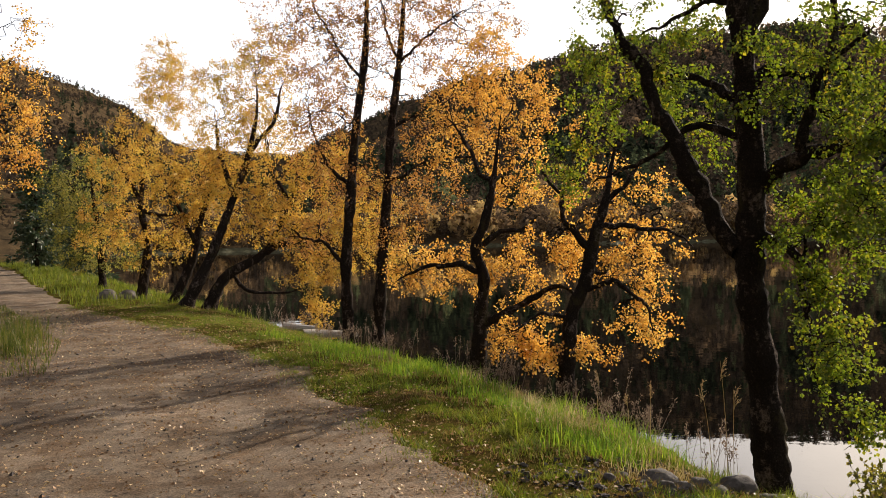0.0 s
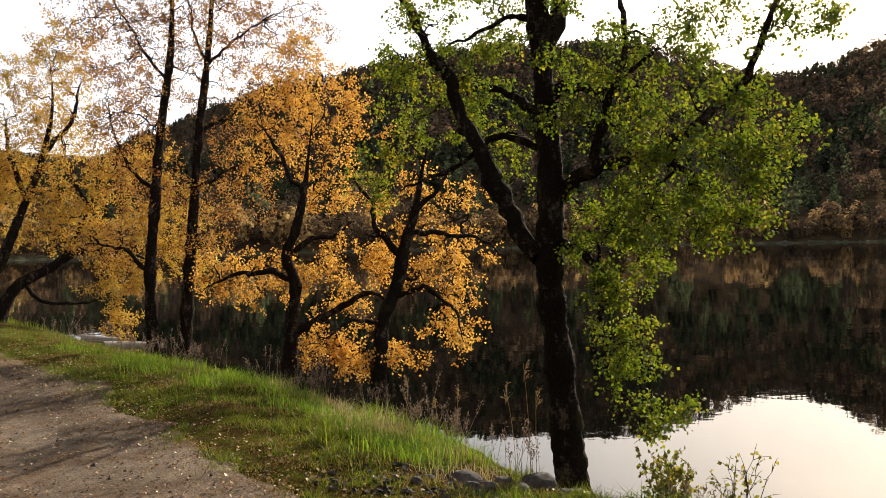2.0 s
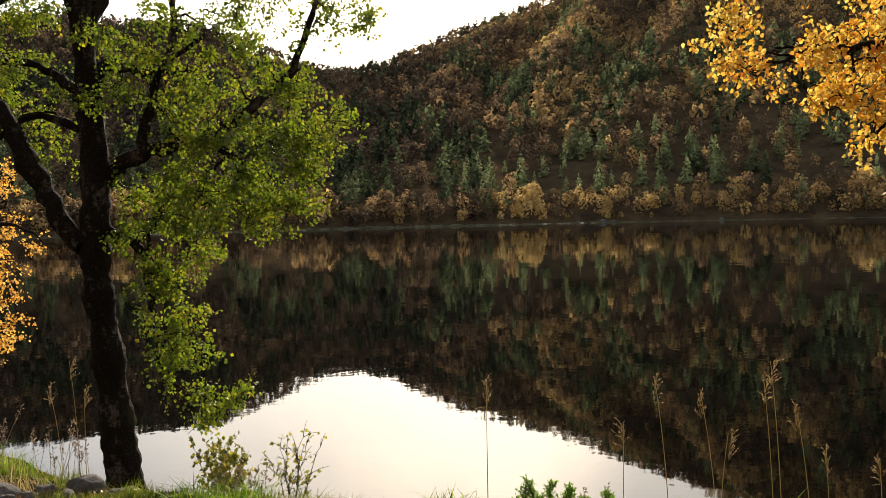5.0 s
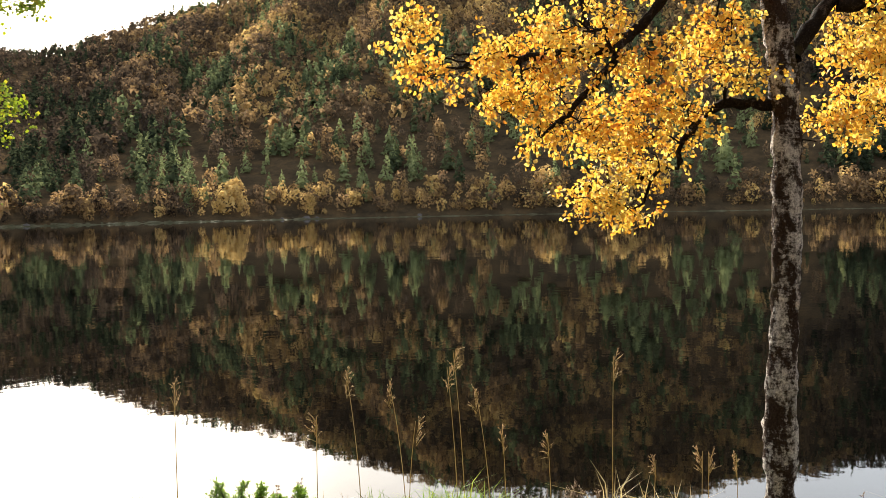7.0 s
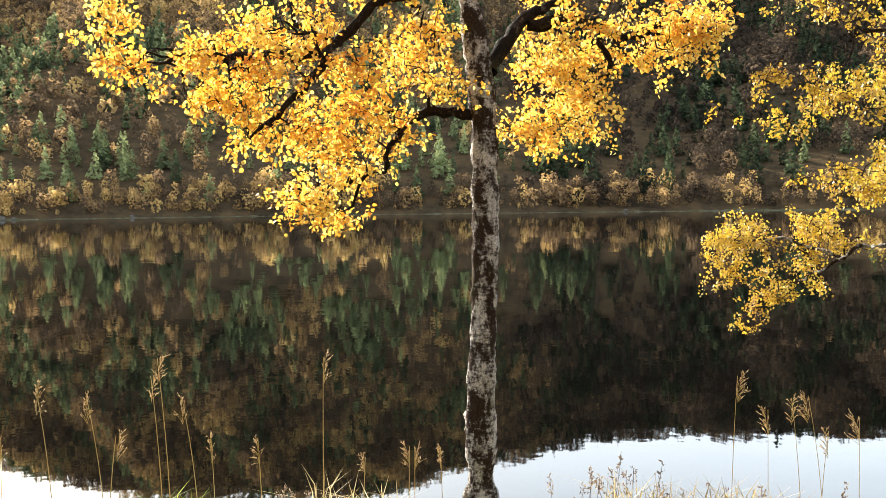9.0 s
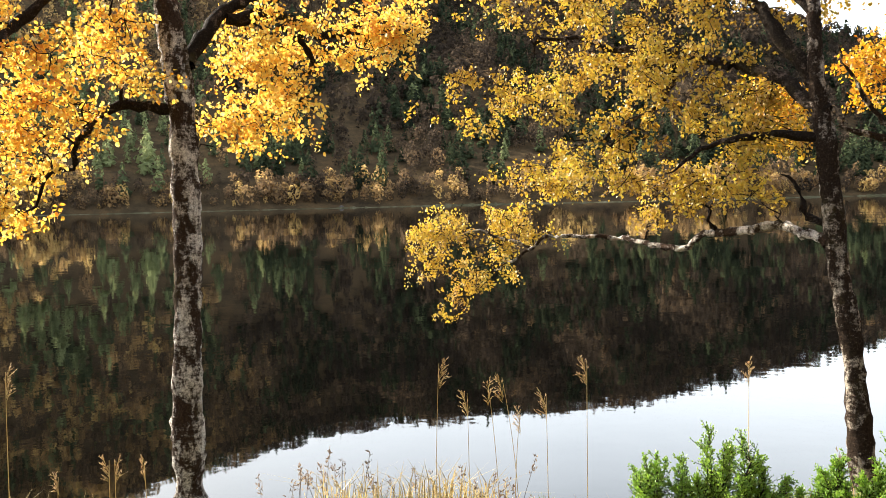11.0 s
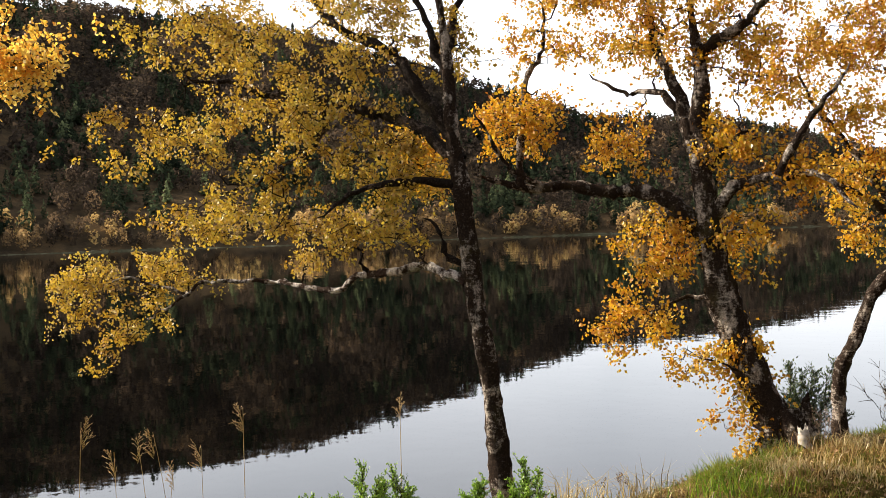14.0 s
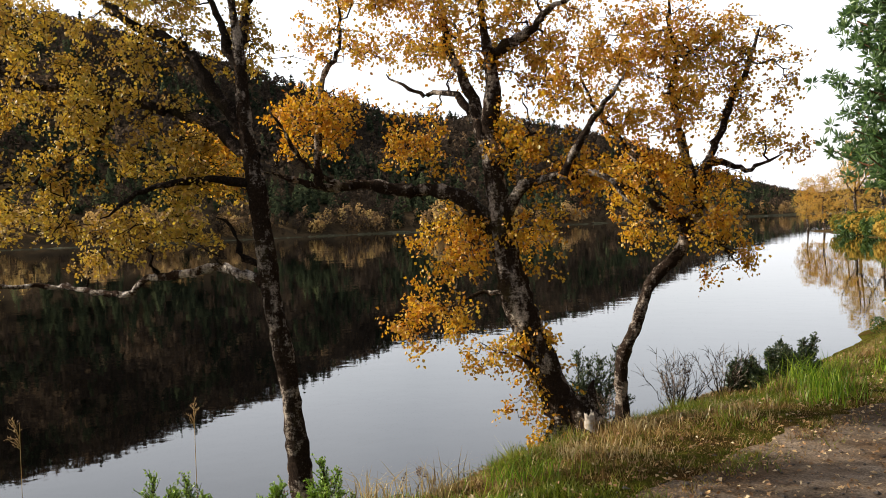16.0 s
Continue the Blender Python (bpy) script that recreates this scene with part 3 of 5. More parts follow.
birch(
    [(5.20, 5.35, -0.29), (5.13, 5.42, 0.65), (5.08, 5.46, 1.27), (5.09, 5.45, 2.15), (5.05, 5.48, 2.98), (5.02, 5.51, 3.64), (5.02, 5.51, 4.60), (5.02, 5.52, 5.55)], 0.125, 0.062,
    [
        (0.085, [(5.02, 5.51, 1.49), (4.88, 5.70, 1.80), (4.76, 5.86, 2.20), (4.71, 5.97, 2.52), (4.58, 6.13, 3.00), (4.40, 6.32, 3.49), (4.23, 6.49, 3.96)]),
        (0.07, [(5.09, 5.45, 1.97), (5.12, 5.26, 2.11), (5.19, 5.02, 2.18), (5.30, 4.72, 2.24), (5.38, 4.45, 2.17), (5.46, 4.15, 1.98)]),
        (0.045, [(5.34, 4.92, 2.24), (5.46, 4.57, 2.28), (5.52, 4.27, 2.46), (5.58, 3.95, 2.78), (5.55, 3.76, 3.26), (5.46, 3.63, 3.45)]),
        (0.05, [(5.08, 5.46, 2.68), (5.33, 5.39, 2.83), (5.64, 5.25, 2.86), (5.78, 5.29, 3.29), (5.83, 5.42, 3.88)]),
        (0.045, [(5.20, 5.06, 2.18), (5.16, 4.97, 2.55), (5.20, 4.78, 2.83), (5.29, 4.53, 2.98)]),
        (0.07, [(5.05, 5.49, 2.98), (5.25, 5.53, 3.51), (5.46, 5.56, 4.29), (5.68, 5.58, 5.00)]),
        (0.04, [(5.15, 5.66, 2.66), (5.14, 5.99, 2.84), (5.04, 6.37, 2.91), (4.87, 6.78, 2.74)]),
        (0.035, [(5.12, 5.56, 2.36), (4.94, 5.98, 2.44), (4.82, 6.33, 2.23), (4.56, 6.75, 2.06)]),
        (0.03, [(5.03, 5.50, 3.33), (4.99, 5.80, 3.39), (4.91, 6.13, 3.32), (4.82, 6.45, 3.26)]),
        (0.035, [(5.14, 5.41, 1.62), (5.20, 5.17, 1.49), (5.17, 5.02, 1.10), (5.14, 4.88, 0.69), (5.16, 4.67, 0.37)]),
    ],
    [
        (5.36, 4.28, 2.30, 0.70, 0.49, 60),
        (5.21, 4.91, 2.76, 0.73, 0.39, 50),
        (5.31, 4.19, 1.81, 0.56, 0.24, 45),
        (5.16, 4.82, 1.70, 0.46, 0.38, 45),
        (5.08, 4.76, 1.16, 0.23, 0.37, 22),
        (5.12, 4.72, 0.66, 0.21, 0.21, 14),
        (5.23, 4.44, 0.39, 0.21, 0.17, 12),
        (4.96, 6.35, 2.80, 0.63, 0.39, 35),
        (4.58, 6.74, 2.99, 0.45, 0.30, 18),
        (4.53, 6.77, 2.34, 0.34, 0.44, 20),
        (5.08, 6.00, 2.36, 0.38, 0.28, 10),
        (5.06, 5.47, 3.99, 1.54, 0.56, 60),
        (4.85, 6.05, 3.34, 1.00, 0.29, 34),
        (5.50, 4.59, 3.14, 0.70, 0.26, 14),
        (5.62, 3.57, 2.97, 0.32, 0.18, 12),
        (5.36, 3.78, 2.23, 0.31, 0.47, 26),
        (6.00, 4.43, 3.46, 0.73, 0.32, 18),
    ], leaf=0.043, per=16, clump=0.13, foliage=leaf_green, label="green-leaved birch with dark mossy trunk beside the gravel road")

birch(
    [(6.54, -1.25, -0.67), (6.54, -1.26, 0.30), (6.53, -1.30, 1.30), (6.53, -1.29, 2.28), (6.54, -1.23, 2.87), (6.56, -1.15, 3.45), (6.57, -1.10, 4.33)], 0.112, 0.075,
    [
        (0.06, [(6.52, -1.33, 2.56), (6.65, -1.55, 2.87), (6.74, -1.86, 3.10), (6.80, -2.22, 3.30)]),
        (0.045, [(6.66, -1.65, 2.92), (6.72, -1.98, 2.96), (6.76, -2.34, 2.88), (6.76, -2.77, 2.94), (6.78, -3.09, 3.11)]),
        (0.025, [(6.61, -2.16, 2.86), (6.68, -2.27, 2.67), (6.80, -2.22, 2.44), (6.84, -2.41, 2.27)]),
        (0.036, [(6.54, -1.23, 2.27), (6.54, -0.96, 2.30), (6.51, -0.78, 2.28), (6.48, -0.63, 2.09), (6.43, -0.58, 1.92), (6.39, -0.43, 1.85), (6.35, -0.30, 1.61)]),
        (0.05, [(6.56, -1.15, 3.22), (6.54, -0.69, 3.09), (6.48, -0.48, 2.97), (6.40, -0.26, 2.71), (6.32, -0.13, 2.48), (6.24, 0.04, 2.27), (6.15, 0.29, 2.06)]),
        (0.04, [(6.65, -0.27, 2.76), (6.42, 0.14, 2.64), (6.17, 0.48, 2.59), (5.89, 0.85, 2.51)]),
        (0.025, [(6.64, -0.45, 1.85), (6.51, -0.17, 1.75), (6.36, 0.09, 1.71)]),
    ],
    [
        (6.35, -0.33, 2.37, 0.57, 0.42, 50),
        (6.14, 0.42, 2.45, 0.36, 0.29, 34),
        (6.15, 0.15, 2.10, 0.29, 0.15, 14),
        (6.36, -0.17, 1.63, 0.28, 0.17, 20),
        (6.26, 0.07, 2.75, 0.49, 0.26, 28),
        (6.50, -0.88, 2.62, 0.28, 0.35, 22),
        (6.79, -1.92, 2.72, 0.50, 0.38, 56),
        (6.71, -2.75, 2.89, 0.50, 0.31, 50),
        (6.69, -1.93, 2.22, 0.36, 0.18, 22),
        (5.89, 0.85, 2.53, 0.21, 0.08, 7),
        (5.74, 1.10, 2.80, 0.21, 0.11, 9),
        (6.45, -0.36, 2.01, 0.35, 0.19, 18),
        (6.36, -0.13, 3.40, 1.76, 0.35, 50),
        (6.65, -2.34, 3.51, 1.31, 0.39, 40),
        (6.86, -1.67, 2.11, 0.17, 0.17, 5),
    ], leaf=0.048, per=14, clump=0.14, foliage=leaf_yellow, label="yellow birch with white and black bark at the water edge", bark=bark_white, dense=1.15, limb_bark=bark_dark)

birch(
    [(4.13, -4.96, -0.24), (4.19, -4.91, 0.61), (4.26, -4.86, 1.16), (4.29, -4.83, 1.62), (4.32, -4.81, 1.96), (4.35, -4.77, 2.35), (4.37, -4.76, 2.84), (4.40, -4.73, 3.22), (4.46, -4.67, 3.83)], 0.076, 0.042,
    [
        (0.035, [(4.30, -4.82, 1.29), (4.64, -4.90, 1.35), (5.07, -4.88, 1.35), (5.44, -4.90, 1.31), (5.81, -4.91, 1.22), (6.28, -4.77, 1.26), (6.83, -4.49, 1.26), (7.26, -4.33, 1.10), (7.67, -4.19, 0.90)]),
        (0.05, [(4.31, -4.81, 2.12), (4.66, -4.81, 2.36), (5.11, -4.69, 2.55), (5.60, -4.48, 2.71), (6.04, -4.30, 2.81), (6.51, -4.02, 2.89)]),
        (0.05, [(4.34, -4.78, 2.29), (4.65, -4.76, 2.69), (4.96, -4.74, 2.98), (5.27, -4.70, 3.15), (5.57, -4.65, 3.47), (5.88, -4.58, 3.86)]),
        (0.035, [(4.36, -4.77, 2.73), (4.64, -4.77, 3.12), (4.86, -4.84, 3.57)]),
        (0.022, [(5.33, -4.46, 2.58), (5.57, -4.49, 2.28), (5.88, -4.41, 2.17), (6.19, -4.32, 2.06), (6.50, -4.21, 1.90)]),
        (0.03, [(4.26, -4.86, 1.39), (4.42, -4.80, 1.47), (4.50, -4.82, 1.64), (4.65, -4.77, 1.75)]),
        (0.03, [(4.33, -4.79, 1.96), (4.51, -4.48, 2.04), (4.64, -4.20, 1.94), (4.76, -3.91, 1.76)]),
        (0.015, [(7.27, -4.50, 1.16), (7.60, -4.12, 1.32), (7.84, -3.85, 1.20)]),
        (0.03, [(4.37, -4.76, 2.88), (4.38, -4.95, 3.22), (4.41, -5.12, 3.61)]),
    ],
    [
        (6.01, -4.23, 2.93, 0.98, 0.40, 56),
        (5.98, -4.28, 3.31, 1.04, 0.27, 40),
        (5.21, -4.76, 3.21, 0.56, 0.26, 24),
        (6.15, -3.83, 2.42, 0.70, 0.39, 34),
        (5.82, -4.15, 1.87, 0.68, 0.26, 38),
        (4.91, -4.65, 2.04, 0.44, 0.32, 42),
        (4.97, -4.87, 2.99, 0.46, 0.30, 22),
        (7.34, -4.58, 1.32, 0.23, 0.10, 8),
        (7.51, -4.28, 1.41, 0.36, 0.11, 13),
        (7.69, -3.93, 1.38, 0.36, 0.14, 13),
        (7.82, -3.65, 1.26, 0.31, 0.16, 10),
        (7.54, -4.23, 1.12, 0.31, 0.12, 9),
        (7.83, -3.88, 1.00, 0.26, 0.16, 8),
        (7.71, -4.11, 0.84, 0.19, 0.16, 6),
        (7.77, -4.00, 0.60, 0.11, 0.18, 4),
        (5.68, -4.18, 3.61, 1.44, 0.35, 40),
        (4.41, -4.86, 3.09, 0.36, 0.32, 14),
        (6.14, -4.90, 1.40, 0.13, 0.21, 6),
        (5.26, -4.55, 2.46, 0.58, 0.29, 30),
        (5.48, -4.44, 1.74, 0.46, 0.17, 18),
        (4.83, -4.72, 1.67, 0.32, 0.10, 12),
    ], leaf=0.04, per=16, clump=0.14, foliage=leaf_ochre, label="slender leaning birch with ochre leaves and a long bare low branch", bark=bark_grey, dense=1.4, pale=(0, 7), limb_bark=bark_dark)

birch(
    [(3.13, -7.20, -0.18), (3.21, -7.16, 0.09), (3.37, -7.09, 0.54), (3.52, -7.02, 1.00), (3.59, -6.98, 1.46), (3.64, -6.96, 1.92), (3.68, -6.94, 2.33), (3.64, -6.96, 2.78), (3.70, -6.93, 3.34), (3.73, -6.91, 3.93)], 0.138, 0.05,
    [
        (0.08, [(3.62, -6.97, 1.41), (3.81, -6.91, 1.67), (3.97, -6.86, 1.89), (4.26, -6.72, 1.97), (4.67, -6.49, 1.98), (4.99, -6.29, 2.00), (5.29, -6.08, 2.13)]),
        (0.04, [(4.93, -6.25, 2.00), (4.94, -6.30, 2.31), (4.95, -6.36, 2.75), (4.87, -6.49, 3.23), (4.92, -6.51, 3.63)]),
        (0.03, [(4.72, -6.41, 1.98), (5.00, -6.15, 2.17), (5.12, -6.01, 2.45), (5.16, -5.93, 2.73)]),
        (0.06, [(3.69, -6.93, 2.19), (3.79, -6.97, 2.62), (3.98, -6.95, 2.97), (4.09, -6.97, 3.32), (4.14, -7.03, 3.86)]),
        (0.035, [(3.84, -6.96, 2.51), (4.10, -7.01, 2.74), (4.41, -7.02, 2.79), (4.73, -7.01, 3.00)]),
        (0.05, [(3.63, -6.96, 3.01), (3.36, -6.95, 3.17), (3.09, -6.92, 3.29), (2.79, -6.90, 3.40)]),
        (0.055, [(3.61, -6.97, 1.69), (3.32, -7.00, 1.96), (3.00, -7.03, 2.00), (2.76, -7.02, 1.97), (2.58, -6.98, 1.87), (2.45, -6.92, 1.73)]),
        (0.035, [(2.98, -6.83, 1.99), (2.90, -6.81, 2.17), (2.73, -6.82, 2.33), (2.59, -6.82, 2.50), (2.45, -6.82, 2.74)]),
        (0.03, [(3.52, -7.02, 1.00), (3.80, -6.99, 1.04), (4.14, -6.91, 0.89)]),
        (0.03, [(3.65, -6.95, 1.92), (3.48, -7.04, 2.27), (3.28, -7.13, 2.35)]),
        (0.085, [(3.05, -7.18, -0.2), (2.98, -7.20, 0.1), (2.95, -7.22, 0.32)]),
        (0.012, [(3.29, -7.13, 0.27), (3.48, -6.93, 0.51), (3.75, -6.68, 0.66)]),
    ],
    [
        (3.96, -7.02, 1.46, 0.48, 0.29, 30),
        (4.22, -6.87, 0.90, 0.36, 0.22, 18),
        (3.55, -7.34, 1.54, 0.29, 0.29, 12),
        (4.41, -6.98, 2.35, 0.37, 0.30, 16),
        (3.40, -7.08, 2.31, 0.47, 0.26, 20),
        (4.17, -7.01, 3.29, 0.80, 0.45, 44),
        (3.41, -7.07, 3.76, 1.36, 0.39, 40),
        (3.46, -7.05, 3.18, 0.53, 0.34, 26),
        (4.66, -6.57, 3.73, 0.75, 0.30, 22),
        (3.07, -6.90, 2.70, 0.36, 0.27, 14),
        (3.41, -7.07, 0.54, 0.19, 0.38, 20),
        (3.32, -7.12, 0.08, 0.29, 0.24, 14),
        (3.73, -6.92, 0.58, 0.28, 0.14, 6),
        (5.06, -6.40, 2.54, 0.42, 0.37, 34),
        (4.61, -6.49, 3.28, 0.54, 0.39, 18),
        (3.21, -7.16, 1.94, 0.56, 0.28, 16),
        (5.65, -5.74, 2.25, 0.34, 0.27, 18),
    ], leaf=0.05, per=12, foliage=leaf_amber, label="old thick-rooted birch with lichened bark and amber leaves on the bank", bark=bark_grey, dense=1.9, roots=6)

birch(
    [(3.10, -8.30, -0.14), (3.10, -8.30, 0.28), (2.97, -8.34, 0.62), (2.82, -8.39, 1.04), (2.59, -8.47, 1.29), (2.51, -8.49, 1.49), (2.52, -8.49, 1.65)], 0.056, 0.055,
    [
        (0.05, [(2.51, -8.49, 1.52), (2.64, -8.34, 1.68), (2.84, -8.17, 1.80), (3.02, -8.01, 1.95)]),
        (0.055, [(2.51, -8.49, 1.54), (2.40, -8.60, 1.90), (2.30, -8.70, 2.26), (2.02, -8.84, 2.96), (1.91, -8.94, 3.32)]),
        (0.045, [(2.43, -8.61, 1.82), (2.57, -8.61, 2.43), (2.62, -8.63, 3.06), (2.67, -8.65, 3.74)]),
        (0.03, [(2.33, -8.64, 2.10), (2.04, -8.81, 2.06), (1.73, -8.98, 2.18)]),
        (0.025, [(2.50, -8.49, 1.50), (2.31, -8.65, 1.41), (2.11, -8.80, 1.16)]),
        (0.035, [(2.67, -8.44, 1.68), (2.92, -8.29, 2.23), (3.17, -8.13, 2.60), (3.28, -8.01, 3.01)]),
    ],
    [
        (2.66, -8.44, 1.91, 0.69, 0.37, 40),
        (2.91, -8.15, 2.58, 0.57, 0.57, 34),
        (2.36, -8.74, 2.83, 0.66, 0.55, 34),
        (1.91, -8.94, 2.45, 0.39, 0.50, 14),
        (2.92, -8.36, 1.53, 0.29, 0.12, 8),
        (2.16, -8.79, 1.20, 0.22, 0.10, 6),
        (2.75, -8.52, 3.42, 0.88, 0.38, 34),
        (2.34, -8.54, 3.26, 0.59, 0.32, 26),
        (3.05, -8.42, 3.03, 0.65, 0.38, 26),
        (1.75, -8.97, 3.05, 0.28, 0.45, 5),
        (2.27, -8.66, 1.53, 0.27, 0.32, 12),
    ], leaf=0.05, per=12, foliage=leaf_amber, label="crooked birch with a bent pale trunk and amber leaves", bark=bark_grey, dense=1.9, blunt=True)

birch(
    [(6.10, 12.00, -0.27), (6.16, 11.97, 0.46), (6.21, 11.94, 1.03), (6.10, 12.00, 1.44), (6.22, 11.94, 1.77), (6.34, 11.87, 2.33), (6.41, 11.84, 2.90), (6.47, 11.80, 3.47)], 0.115, 0.03,
    [
        (0.07, [(6.16, 11.97, 0.34), (6.48, 11.71, 0.54), (6.86, 11.40, 0.79), (7.09, 11.17, 0.87), (7.24, 10.99, 0.71)]),
        (0.05, [(6.11, 11.99, 1.44), (6.39, 11.85, 1.68), (6.64, 11.71, 1.72), (6.96, 11.52, 1.91)]),
        (0.05, [(6.18, 11.96, 1.11), (5.87, 12.30, 1.20), (5.49, 12.65, 1.12), (5.24, 12.94, 0.95)]),
        (0.04, [(6.33, 11.88, 2.33), (6.12, 12.16, 2.92), (5.89, 12.44, 3.44)]),
    ],
    [
        (5.98, 12.72, 1.18, 0.85, 0.47, 44),
        (6.89, 12.25, 1.08, 0.77, 0.60, 40),
        (6.78, 12.88, 3.18, 0.98, 1.07, 90),
        (6.63, 12.74, 4.29, 0.80, 0.62, 34),
        (7.05, 12.62, 3.86, 0.89, 0.62, 36),
        (7.16, 12.33, 2.36, 0.52, 0.61, 18),
        (7.29, 12.02, 3.61, 0.52, 0.78, 20),
        (5.51, 13.15, 1.01, 0.43, 0.30, 12),
    ], leaf=0.055, per=11, foliage=leaf_orange, label="birch with dark twisted trunk and orange leaves above the lake")

birch(
    [(6.39, 10.11, -0.35), (6.46, 10.06, 0.51), (6.62, 9.96, 1.02), (6.71, 9.90, 1.51), (6.83, 9.81, 2.01), (6.92, 9.75, 2.57), (7.01, 9.68, 3.00)], 0.11, 0.045,
    [
        (0.05, [(6.66, 9.93, 1.44), (6.48, 10.05, 1.73), (6.33, 10.14, 2.13), (6.19, 10.23, 2.46)]),
        (0.04, [(6.78, 9.85, 1.73), (7.23, 9.65, 1.72), (7.61, 9.47, 1.63), (7.89, 9.37, 1.42)]),
        (0.045, [(6.77, 9.85, 1.83), (7.00, 9.69, 2.22), (7.23, 9.52, 2.53)]),
        (0.04, [(6.59, 9.98, 0.94), (6.86, 9.63, 1.02), (7.05, 9.32, 0.75), (7.07, 9.14, 0.35)]),
        (0.03, [(6.49, 10.04, 0.59), (6.06, 10.08, 0.61), (5.59, 10.12, 0.42)]),
    ],
    [
        (7.29, 10.22, 1.43, 0.87, 0.61, 56),
        (7.33, 9.82, 0.59, 0.52, 0.45, 30),
        (6.56, 10.35, 0.26, 0.63, 0.41, 36),
        (6.10, 10.52, 0.13, 0.37, 0.30, 18),
        (6.61, 10.68, 1.36, 0.61, 0.46, 26),
        (7.12, 10.34, 2.25, 0.68, 0.38, 22),
        (7.77, 10.11, 2.17, 0.39, 0.39, 9),
        (5.98, 10.82, 0.33, 0.45, 0.23, 10),
    ], leaf=0.055, per=11, foliage=leaf_orange, label="birch with dark trunk and low hanging orange leaves by the water")

birch(
    [(5.08, 14.60, -0.29), (5.04, 14.62, 1.07), (5.13, 14.58, 2.29), (5.23, 14.55, 3.40), (5.39, 14.49, 4.61), (5.44, 14.47, 5.54), (5.54, 14.43, 7.12)], 0.108, 0.028,
    [
        (0.035, [(5.17, 14.57, 2.47), (4.91, 14.80, 2.76), (4.70, 15.01, 3.34), (4.61, 15.17, 3.93)]),
        (0.026, [(5.34, 14.51, 4.24), (5.03, 14.72, 4.73), (4.71, 14.93, 5.40), (4.58, 15.08, 6.17)]),
        (0.04, [(5.04, 14.61, 1.17), (4.67, 14.73, 1.55), (4.15, 14.89, 1.65)]),
    ],
    [
        (4.99, 14.63, 4.43, 0.95, 1.05, 34),
        (4.71, 14.72, 3.31, 0.76, 0.66, 24),
        (5.19, 14.56, 6.19, 1.57, 0.78, 20),
        (4.50, 15.10, 1.65, 0.48, 0.38, 12),
        (5.21, 15.09, 2.60, 0.97, 0.68, 34),
        (5.35, 14.50, 5.36, 1.26, 0.77, 40),
        (4.39, 14.82, 5.07, 0.96, 0.77, 30),
        (4.80, 14.69, 3.87, 0.85, 0.66, 24),
    ], leaf=0.055, per=7, split=1.5, whips=44, foliage=leaf_brown, label="tall thin birch with dark bark and sparse brown leaves", dense=2.6)

birch(
    [(5.61, 14.73, -0.27), (5.70, 14.69, 1.05), (5.80, 14.65, 2.29), (5.89, 14.62, 3.43), (6.02, 14.57, 4.48), (6.12, 14.52, 5.62), (6.21, 14.48, 7.23)], 0.108, 0.028,
    [
        (0.032, [(5.87, 14.63, 3.39), (6.31, 14.44, 3.71), (6.75, 14.24, 4.04), (7.19, 14.03, 4.46)]),
        (0.032, [(5.82, 14.65, 2.53), (6.24, 14.31, 2.75), (6.69, 13.94, 2.82)]),
        (0.026, [(6.01, 14.57, 4.58), (5.86, 14.79, 5.18), (5.86, 14.95, 5.99)]),
        (0.026, [(6.05, 14.55, 4.58), (6.60, 14.31, 5.14), (7.20, 14.02, 5.50)]),
    ],
    [
        (6.33, 14.43, 4.76, 1.07, 1.07, 34),
        (6.74, 14.25, 3.33, 0.77, 0.58, 24),
        (6.18, 14.50, 6.38, 1.50, 0.80, 20),
        (5.93, 14.60, 1.62, 0.57, 0.38, 14),
        (6.45, 14.82, 2.50, 0.89, 0.69, 34),
        (7.02, 14.11, 4.46, 0.97, 0.97, 30),
        (6.34, 14.43, 5.62, 1.19, 0.59, 32),
        (7.55, 14.29, 5.21, 0.91, 0.60, 18),
    ], leaf=0.055, per=7, split=1.5, whips=44, foliage=leaf_brown, label="tall thin birch with dark forked limbs and sparse brown leaves", dense=2.6)

birch(
    [(4.56, 24.23, -0.36), (5.02, 24.14, 0.65), (5.95, 23.93, 1.22), (6.46, 23.80, 2.10), (6.75, 23.71, 2.76), (6.88, 23.68, 3.73)], 0.15, 0.03,
    [
        (0.1, [(5.88, 23.94, 1.17), (6.45, 23.80, 1.50), (7.15, 23.60, 1.46), (7.93, 23.35, 1.25)]),
        (0.06, [(5.16, 24.11, 0.72), (5.44, 24.05, 0.34), (6.28, 23.84, 0.17), (6.99, 23.64, 0.37)]),
        (0.06, [(6.68, 23.73, 2.54), (6.20, 23.86, 3.43), (6.08, 23.89, 4.32)]),
    ],
    [
        (6.61, 23.75, 2.69, 1.21, 1.36, 46),
        (7.28, 23.56, 0.89, 0.91, 0.75, 24),
        (7.26, 23.56, -0.23, 0.53, 0.53, 10),
        (6.03, 23.91, 1.96, 1.06, 0.75, 20),
        (8.02, 23.85, 1.63, 0.92, 0.92, 20),
        (8.60, 23.60, 2.60, 1.10, 1.00, 26),
        (8.90, 23.30, 1.20, 1.00, 0.80, 22),
        (7.60, 23.40, 3.60, 1.20, 0.90, 22),
    ], leaf=0.07, per=11, foliage=leaf_gold, split=1.6, whips=20, label="bowed birch with a low dark limb and golden leaves", dense=3.6)

